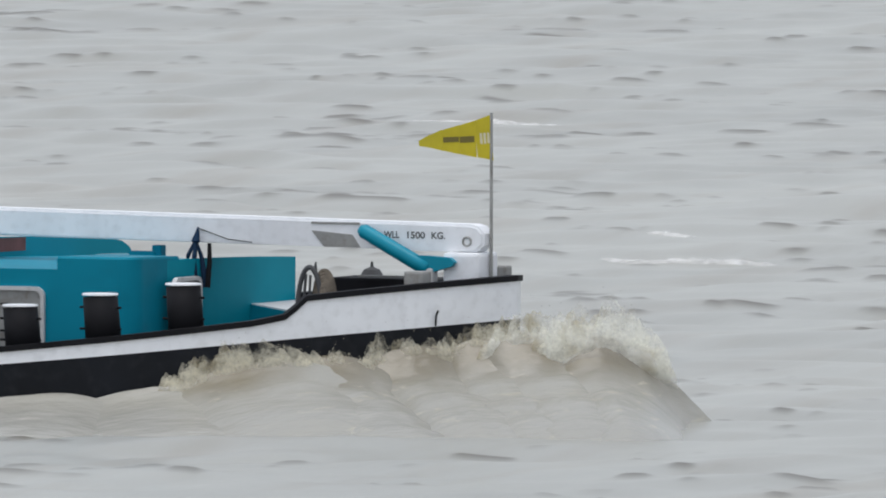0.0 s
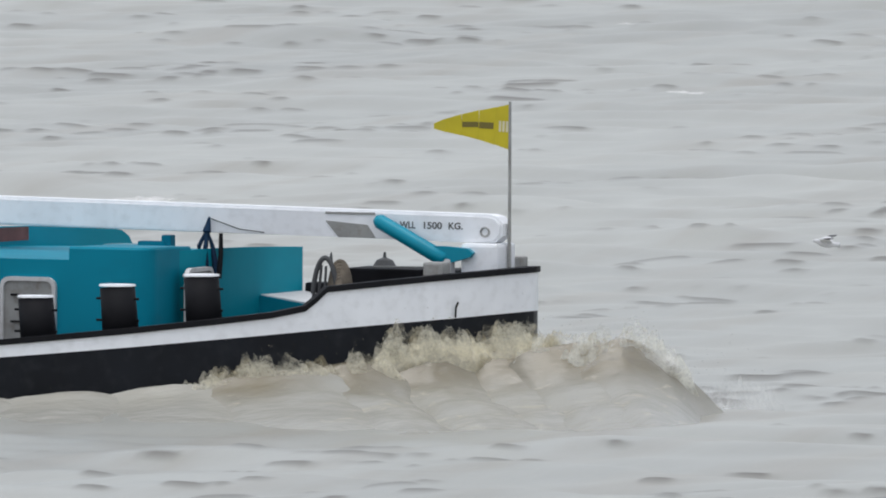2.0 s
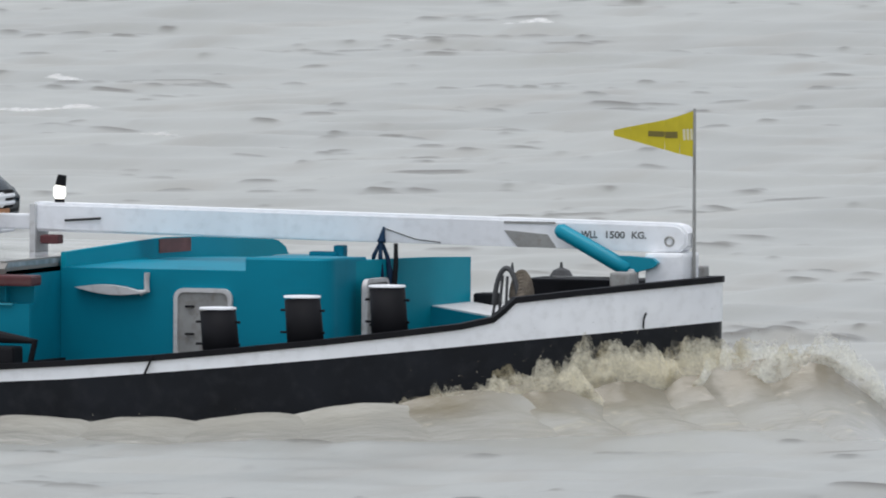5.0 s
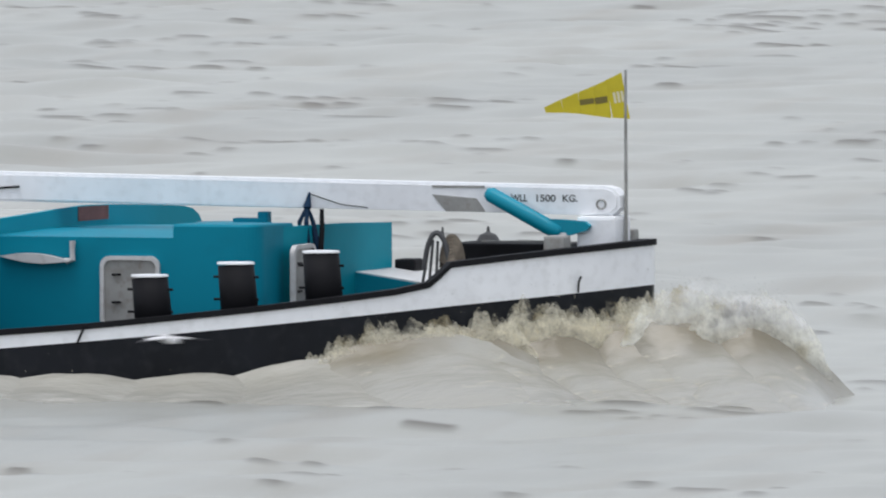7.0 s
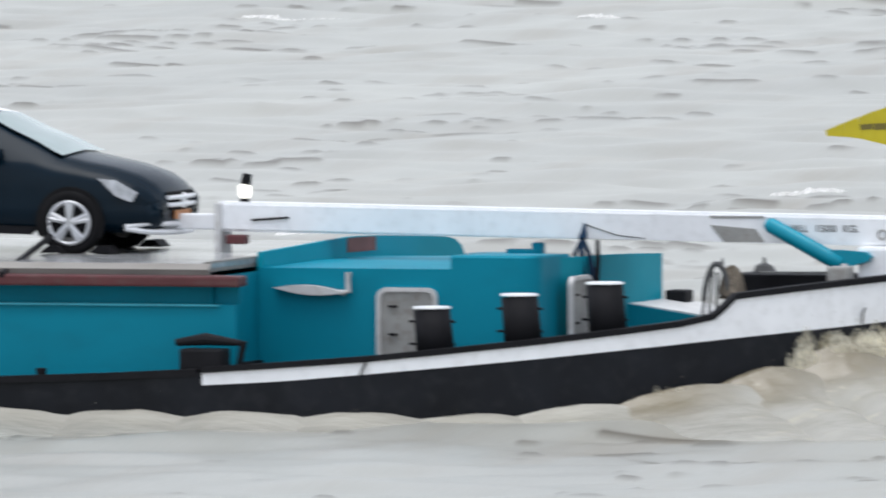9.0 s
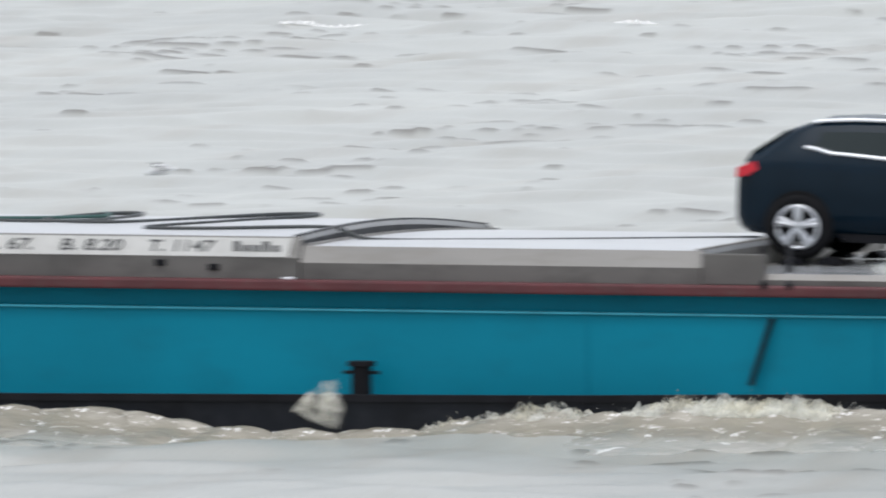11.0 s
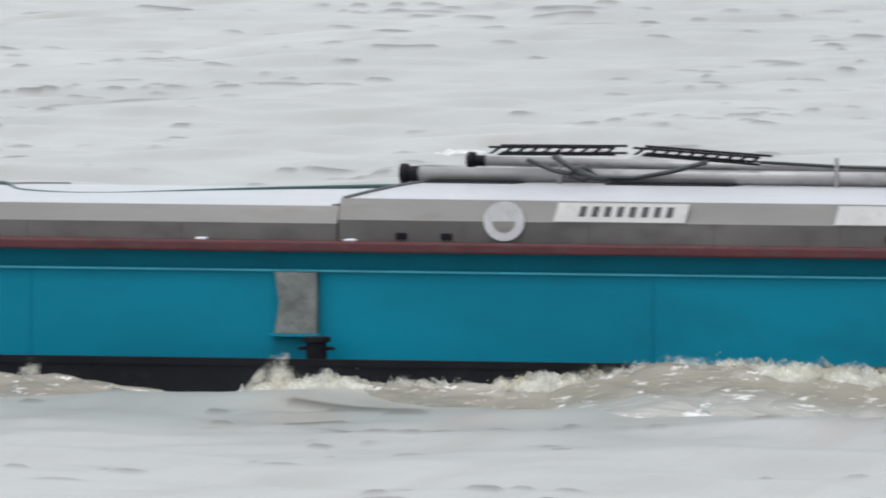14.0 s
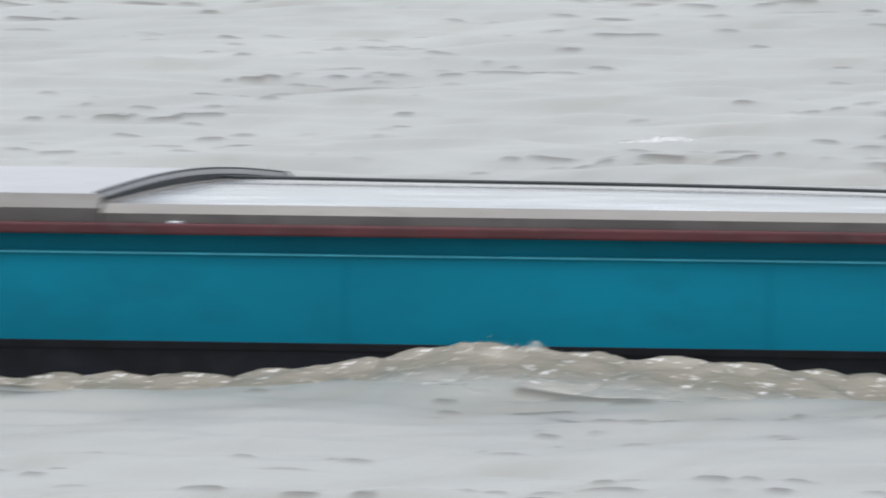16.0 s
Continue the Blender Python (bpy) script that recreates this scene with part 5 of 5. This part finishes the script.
def tilt(pieces, i, k):
    """Slope of the crest from one piece to the next, in degrees."""
    if i == 0:
        return 0.0
    a, b = pieces[i - 1], pieces[min(i + 1, len(pieces) - 1)]
    return max(-20, min(20, math.degrees(math.atan((a[1][k] - b[1][k]) / (a[0] - b[0])))))


for i, (x, crest, top) in enumerate(BOW):
    y, turn = crest_line(x)
    half = 1.4 if x > -2 else 2.4
    past = 0.45 if x < -4.5 else 0.0     # the after pieces sink once the bow has gone by
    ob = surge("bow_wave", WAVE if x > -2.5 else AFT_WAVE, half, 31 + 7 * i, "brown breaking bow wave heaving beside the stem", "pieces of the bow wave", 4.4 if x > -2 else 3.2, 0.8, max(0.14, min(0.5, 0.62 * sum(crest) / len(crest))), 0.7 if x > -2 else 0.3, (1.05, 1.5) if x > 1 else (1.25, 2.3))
    FLOWING.append((ob, [(t, ship_place(t) @ pose(x, y, crest[k] - 0.02 - (past if t > 9.6 else 0.0), 0, 0, turn) @ pose(0, 0, 0, 0, -tilt(BOW, i, k), 0)) for k, t in enumerate(BOW_TIMES)]))
    spume = froth("froth", 60, 0.95 if x > -2 else 1.35, 0.13, 1.15, 20 + i, SPRAY_BROWN if -3.5 < x < 0.3 else SPRAY, ob)
    spume["label"] = "yellowish white froth thrown up by the bow"
    FLOWING.append((spume, [(t, pose(0, 0.10, (top[k] - crest[k] + 0.24) if top[k] > crest[k] else 0.17 if -2.5 < x < 2 else 0.10)) for k, t in enumerate(BOW_TIMES)]))

# fine mist blown off the stem
for x, y, size, rows in ((0.75, -0.6, (0.85, 0.8), ((0, 1.1), (0.5, 1.0), (1.0, 0.7), (1.5, 1.0), (2.0, 0.95), (2.5, 1.22), (3.0, 0.8), (3.5, 1.72), (3.8, 1.5), (4.2, 0.6), (5.2, 1.0), (6.3, 1.1), (6.5, 1.35), (7.0, 1.3), (7.5, 1.42), (7.8, 1.2), (8.2, 0.6), (16, 0.6))),
                         (1.35, -0.5, (0.6, 0.6), ((0, 1.15), (0.5, 0.9), (1.0, 1.0), (1.5, 0.8), (2.0, 1.0), (2.5, 1.05), (3.0, 0.6), (3.5, 1.2), (3.8, 1.3), (4.2, 0.6), (5.2, 0.9), (6.3, 0.9), (6.5, 1.0), (7.0, 1.15), (7.5, 1.15), (8.2, 0.5), (16, 0.5)))):
    ob = tagged(froth("spray_mist", 90, size[0], 0.22, size[1], int(70 + 10 * x), MIST), "fine white mist blown off the bow wave", "spray", "mist at the bow", "stuff")
    FLOWING.append((ob, [(t, ship_place(t) @ pose(x, y, z, 0, 0, 24)) for t, z in rows]))
ob = tagged(froth("spray_mist", 160, 0.9, 0.3, 1.5, 93, MIST), "fine white mist drifting over the foredeck", "spray", "mist at the bow", "stuff")
FLOWING.append((ob, [(t, ship_place(t) @ pose(x, 1.6, z, 0, 0, 20)) for t, x, z in ((0, 0.2, 0.6), (3.1, 0.2, 0.6), (3.3, -0.3, 1.8), (3.5, -0.75, 2.75), (3.65, -1.1, 2.9), (3.9, -1.9, 1.6), (4.1, -2.3, 0.7), (16, -2.3, 0.6))]))

# water shed from the side deck
for x, y, z, ln in ((-16.36, -4.16, 0.66, 0.26), (-28.4, -4.16, 0.56, 0.24), (-31.2, -4.16, 0.36, 0.2)):
    ob = tagged(froth("deck_runoff", 60, ln, 0.06, 0.62, int(-x * 7), WISP), "pale water running off the side deck", "water", "water off the deck", "stuff")
    ob.data.transform(pose(0, 0, 0, 0, 24, 0))
    FLOWING.append((ob, [(t, ship_pose(t) @ pose(x, y, z + 0.05 * math.sin(5 * t + x))) for t in np.linspace(0, 16, 41)]))

# waves slapping along the side, heaving in place: place along the river, crest heights, froth heights
SIDE_TIMES = (10.5, 11, 11.5, 12, 12.5, 13, 13.5, 14, 14.5, 15, 15.5, 16)
SIDE = []


def along_side(x, crest, froth):
    SIDE.append((x, crest, froth))


along_side(-101.45, (-0.05, 0.3, 0.06, 0.37, 0.47, 0.17, 0.47, 0.26, 0, 0.42, -0.11, 0.03),
           (-0.15, 0.2, -0.04, 0.27, 0.37, 0.07, 0.37, 0.16, -0.1, 0.32, -0.21, -0.07))
along_side(-100.6, (-0.05, 0.3, 0.1, 0.4, 0.45, 0.17, 0.47, 0.26, 0, 0.42, -0.11, 0.03),
           (-0.15, 0.2, 0, 0.47, 0.35, 0.07, 0.37, 0.16, -0.1, 0.32, -0.21, -0.07))
along_side(-99.75, (-0.04, 0.29, 0.13, 0.39, 0.42, 0.17, 0.47, 0.26, 0, 0.42, -0.11, 0.03),
           (0.1, 0.19, 0.15, 0.42, 0.32, 0.07, 0.37, 0.16, -0.1, 0.32, -0.21, -0.07))
along_side(-98.9, (0.05, 0.22, 0.13, 0.35, 0.46, 0.18, 0.47, 0.26, 0, 0.42, -0.11, 0.03),
           (0.18, 0.12, 0.19, 0.38, 0.55, 0.08, 0.37, 0.16, -0.1, 0.32, -0.21, -0.07))
along_side(-98.05, (0.13, 0.11, 0.09, 0.3, 0.41, 0.23, 0.47, 0.26, 0, 0.42, -0.11, 0.06),
           (0.28, 0.01, 0.22, 0.35, 0.57, 0.13, 0.37, 0.16, -0.1, 0.32, -0.21, -0.04))
along_side(-97.2, (0.25, 0.09, 0.06, 0.33, 0.4, 0.25, 0.47, 0.26, 0, 0.42, -0.11, 0.09),
           (0.58, -0.01, 0.26, 0.39, 0.57, 0.15, 0.51, 0.16, -0.1, 0.32, -0.21, -0.01))
along_side(-96.35, (0.35, 0.12, 0.1, 0.35, 0.51, 0.18, 0.44, 0.26, 0, 0.42, -0.09, 0.1),
           (0.4, 0.02, 0.3, 0.41, 0.57, 0.08, 0.48, 0.16, -0.1, 0.32, -0.19, 0))
along_side(-95.5, (0.36, 0.21, 0.14, 0.35, 0.58, 0.14, 0.38, 0.22, 0.01, 0.34, -0.05, 0.16),
           (0.5, 0.24, 0.34, 0.25, 0.62, 0.04, 0.41, 0.12, -0.09, 0.48, -0.15, 0.06))
along_side(-94.65, (0.3, 0.29, 0.22, 0.32, 0.54, 0.19, 0.23, 0.09, 0.03, 0.36, -0.04, 0.25),
           (0.48, 0.36, 0.37, 0.22, 0.62, 0.09, 0.34, -0.01, -0.07, 0.45, -0.14, 0.15))
along_side(-93.8, (0.17, 0.32, 0.31, 0.28, 0.65, 0.28, 0.12, -0.02, 0.01, 0.36, -0.01, 0.4),
           (0.22, 0.35, 0.45, 0.18, 0.69, 0.18, 0.26, -0.12, -0.09, 0.49, -0.11, 0.3))
along_side(-92.95, (0.04, 0.37, 0.32, 0.31, 0.7, 0.38, 0.19, 0.03, -0.02, 0.26, 0.06, 0.44),
           (-0.06, 0.5, 0.52, 0.21, 0.6, 0.28, 0.09, 0.27, -0.12, 0.45, 0.16, 0.46))
along_side(-92.1, (-0.02, 0.34, 0.29, 0.34, 0.67, 0.41, 0.16, 0.15, -0.05, 0.16, 0.18, 0.38),
           (-0.12, 0.5, 0.55, 0.24, 0.57, 0.31, 0.06, 0.2, -0.15, 0.06, 0.37, 0.28))
along_side(-91.25, (-0.08, 0.37, 0.28, 0.34, 0.56, 0.39, 0.16, 0.18, -0.02, 0.22, 0.16, 0.34),
           (-0.18, 0.46, 0.18, 0.24, 0.46, 0.29, 0.06, 0.26, -0.12, 0.12, 0.06, 0.24))
along_side(-90.4, (-0.13, 0.38, 0.28, 0.34, 0.53, 0.3, 0.23, 0.16, 0.02, 0.33, 0.27, 0.29),
           (-0.23, 0.28, 0.18, 0.24, 0.43, 0.2, 0.13, 0.32, -0.08, 0.23, 0.17, 0.19))
along_side(-89.55, (-0.16, 0.38, 0.28, 0.34, 0.53, 0.23, 0.2, 0.3, 0.05, 0.47, 0.39, 0.23),
           (-0.26, 0.28, 0.18, 0.24, 0.43, 0.13, 0.1, 0.39, -0.05, 0.37, 0.29, 0.13))
along_side(-88.7, (-0.16, 0.38, 0.28, 0.34, 0.53, 0.22, 0.14, 0.43, 0.11, 0.48, 0.39, 0.17),
           (-0.26, 0.28, 0.18, 0.24, 0.43, 0.12, 0.04, 0.52, 0.37, 0.38, 0.29, 0.07))
along_side(-87.85, (-0.16, 0.38, 0.28, 0.34, 0.53, 0.22, 0.1, 0.38, 0.2, 0.36, 0.3, 0.17),
           (-0.26, 0.28, 0.18, 0.24, 0.43, 0.12, 0, 0.49, 0.38, 0.26, 0.2, 0.07))
along_side(-87.0, (-0.16, 0.38, 0.28, 0.34, 0.53, 0.22, 0.09, 0.31, 0.28, 0.24, 0.28, 0.17),
           (-0.26, 0.28, 0.18, 0.24, 0.43, 0.12, -0.01, 0.46, 0.18, 0.14, 0.18, 0.07))
along_side(-86.15, (-0.16, 0.38, 0.28, 0.34, 0.53, 0.22, 0.09, 0.26, 0.17, 0.14, 0.28, 0.17),
           (-0.26, 0.28, 0.18, 0.24, 0.43, 0.12, -0.01, 0.16, 0.07, 0.04, 0.18, 0.07))

for i, (x, crest, top) in enumerate(SIDE):
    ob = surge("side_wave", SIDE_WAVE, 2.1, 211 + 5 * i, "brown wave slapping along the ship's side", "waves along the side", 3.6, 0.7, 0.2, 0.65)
    calm = [(0, -0.5), (9.0, -0.5), (9.9, 0.0)]
    rows = [(t, pose(x, LANE - 4.75, z - 0.1)) for t, z in calm]
    for k, t in enumerate(SIDE_TIMES):
        rows.append((t, pose(x, LANE - 4.75, crest[k] - 0.02) @ pose(0, 0, 0, 0, -tilt(SIDE, i, k), 0)))
    FLOWING.append((ob, rows))
    spume = froth("froth", 24, 1.0, 0.10, 0.55, 300 + i, SPRAY if i % 3 else WISP, ob)
    spume["label"] = "pale froth along the crest"
    FLOWING.append((spume, [(t, pose(0, 0.08, -0.1)) for t, z in calm] + [(t, pose(0, 0.08, (top[k] - crest[k] + 0.12) if top[k] > crest[k] else 0.04)) for k, t in enumerate(SIDE_TIMES)]))

# small white crests far out on the river
cap_v, cap_f = [], []
for i in range(75):
    cy = 497 - 165 * rng.random() ** 1.7
    cx = rng.uniform(-54, 44) - LEAN * cy
    ln = rng.uniform(0.12, 0.5) if rng.random() < 0.75 else rng.uniform(0.6, 1.4)
    n = int(10 + ln * 26)
    px = cx + np.linspace(-ln, ln, n)
    py = cy + 0.25 * np.sin(px * 1.7 + i) + 0.1 * np.sin(px * 5.1)
    pz = swell(px, py)
    base = len(cap_v)
    for k in range(n):
        u = -1 + 2 * k / (n - 1)
        tall = 0.035 * (1 - u * u) * (0.5 + rng.random())
        for q, up in ((-0.16, -0.03), (-0.06, tall * 0.8), (0.0, tall), (0.12, -0.02)):
            cap_v.append((px[k], py[k] + q, pz[k] - 0.015 + up))
    for k in range(n - 1):
        for q in range(3):
            o = base + k * 4 + q
            cap_f.append((o, o + 4, o + 5, o + 1))
me = bpy.data.meshes.new("whitecaps")
me.from_pydata(cap_v, [], cap_f)
me.materials.append(WHITECAP)
tagged(new("whitecaps", me), "scattered small white crests on the river", "foam", "", "stuff")


# ---- gulls ----
def gull(rows, flap):
    k = 0.62
    root = thing("gull", "white and grey gull flying low over the river", "bird", "gulls")
    bm = bmesh.new()
    tube(bm, [(-0.24, 0, 0.0), (-0.16, 0, 0.0), (-0.02, 0, 0.0), (0.10, 0, 0.01), (0.16, 0, 0.03), (0.20, 0, 0.03), (0.24, 0, 0.02)], [0.05, 0.045, 0.075, 0.065, 0.045, 0.04, 0.008], 10)
    part("body", bm, FEATHER, root, "", True)
    for s in (-1, 1):
        bm = bmesh.new()
        prism(bm, [(0.10, 0.0), (0.12, s * 0.22), (0.04, s * 0.45), (-0.06, s * 0.45), (-0.08, s * 0.2), (-0.1, 0.0)], "z", -0.008, 0.008)
        w = part("wing", bm, FEATHER, root)
        bm = bmesh.new()
        prism(bm, [(0.04, s * 0.45), (-0.04, s * 0.62), (-0.14, s * 0.72), (-0.06, s * 0.45)], "z", -0.006, 0.006)
        part("wing_tip", bm, FEATHER_DARK, w, "dark wing tip")
        n = 80
        FLOWING.append((w, [(16 * i / n, pose(0, s * 0.025, 0.025, s * (8 + 22 * math.sin(flap * 16 * i / n)), 0, 0)) for i in range(n + 1)]))
    for o in root.children_recursive:
        o.data.transform(Matrix.Scale(k, 4))
    FLOWING.append((root, rows))


gull([(0, pose(-126.87, 298.0, 1.79, 0, -6, 200)), (1.5, pose(-124.40, 298.0, 1.84, 0, -6, 200)), (2, pose(-122.42, 298.0, 2.15, 0, -6, 200)), (3, pose(-117.93, 298.0, 2.16, 0, -6, 200)), (3.5, pose(-115.33, 298.0, 2.14, 0, -6, 200)), (4.2, pose(-109.72, 298.0, 2.31, 0, -6, 200)), (5.4, pose(-106.72, 298.0, 11.31, 0, -6, 200)), (16, pose(-101.72, 298.0, 18.31, 0, -6, 200))], 11)
gull([(0, pose(-117.38, 296.0, 17.59, 0, -6, 150)), (5.1, pose(-116.38, 296.0, 10.59, 0, -6, 150)), (6.3, pose(-114.38, 296.0, 1.59, 0, -6, 150)), (7, pose(-104.62, 296.0, 0.80, 0, -6, 150)), (7.4, pose(-100.88, 296.0, 0.72, 0, -6, 150)), (7.8, pose(-101.49, 296.0, -0.74, 0, -6, 150)), (8, pose(-99.78, 296.0, -1.02, 0, -6, 150)), (8.2, pose(-97.56, 296.0, -1.28, 0, -6, 150)), (9.4, pose(-94.56, 296.0, 7.72, 0, -6, 150)), (16, pose(-89.56, 296.0, 14.72, 0, -6, 150))], 14)
gull([(0, pose(-112.33, 314.0, 18.08, 0, -6, 20)), (9.1, pose(-111.33, 314.0, 11.08, 0, -6, 20)), (10.3, pose(-109.33, 314.0, 2.08, 0, -6, 20)), (11, pose(-103.72, 314.0, 2.18, 0, -6, 20)), (11.4, pose(-99.92, 314.0, 2.89, 0, -6, 20)), (11.9, pose(-94.27, 314.0, 3.10, 0, -6, 20)), (13.1, pose(-91.27, 314.0, 12.10, 0, -6, 20)), (16, pose(-86.27, 314.0, 19.10, 0, -6, 20))], 12)
gull([(0, pose(-108.91, 314.0, 18.57, 0, -6, 30)), (10.3, pose(-107.91, 314.0, 11.57, 0, -6, 30)), (11.5, pose(-105.91, 314.0, 2.57, 0, -6, 30)), (12.2, pose(-101.20, 314.0, 2.85, 0, -6, 30)), (12.5, pose(-98.72, 314.0, 2.76, 0, -6, 30)), (12.6, pose(-97.81, 314.0, 3.25, 0, -6, 30)), (13, pose(-94.11, 314.0, 3.28, 0, -6, 30)), (13.4, pose(-90.05, 314.0, 3.44, 0, -6, 30)), (14.6, pose(-87.05, 314.0, 12.44, 0, -6, 30)), (16, pose(-82.05, 314.0, 19.44, 0, -6, 30))], 10)
gull([(0, pose(-102.05, 310.0, 18.39, 0, -6, 160)), (5.8, pose(-101.05, 310.0, 11.39, 0, -6, 160)), (7, pose(-99.05, 310.0, 2.39, 0, -6, 160)), (7.4, pose(-99.96, 310.0, 2.32, 0, -6, 160)), (7.5, pose(-99.25, 310.0, 2.38, 0, -6, 160)), (8, pose(-96.47, 310.0, 2.39, 0, -6, 160)), (8.2, pose(-94.38, 310.0, 2.89, 0, -6, 160)), (9.4, pose(-91.38, 310.0, 11.89, 0, -6, 160)), (16, pose(-86.38, 310.0, 18.89, 0, -6, 160))], 13)


# ---- motion ----
def motions():
    times = [i / 2 for i in range(33)]
    for ob in CARRIED:
        walk(ob, [(t, ship_pose(t)) for t in times])
    walk(car, [(t, ship_pose(t) @ CAR_POSE) for t in times])
    for ob, rows in FLOWING:
        walk(ob, rows)
    walk(water, [(0, pose(0, 0, 0)), (16, pose(3.0, -4.0, 0))])
    for i, p in enumerate(PANELS):
        rows = []
        for k in range(81):
            t = 16 * k / 80
            x, y, z = 0.0, 0.0, 0.0
            for j in range(i):
                a = 0.45 * math.sin(13 * t - 1.3 * j) * min(1, 0.4 + 0.3 * j)
                b = 0.10 + 0.10 * math.sin(2.1 * t) + 0.06 * math.sin(9 * t - j)
                x -= 0.19 * math.cos(a)
                y += 0.19 * math.sin(a)
                z -= 0.19 * b
            a = 0.45 * math.sin(13 * t - 1.3 * i) * min(1, 0.4 + 0.3 * i)
            b = 0.10 + 0.10 * math.sin(2.1 * t) + 0.06 * math.sin(9 * t - i)
            rows.append((t, pose(x, y, z, 0, -math.degrees(b), -math.degrees(a))))
        walk(p, rows)


motions()
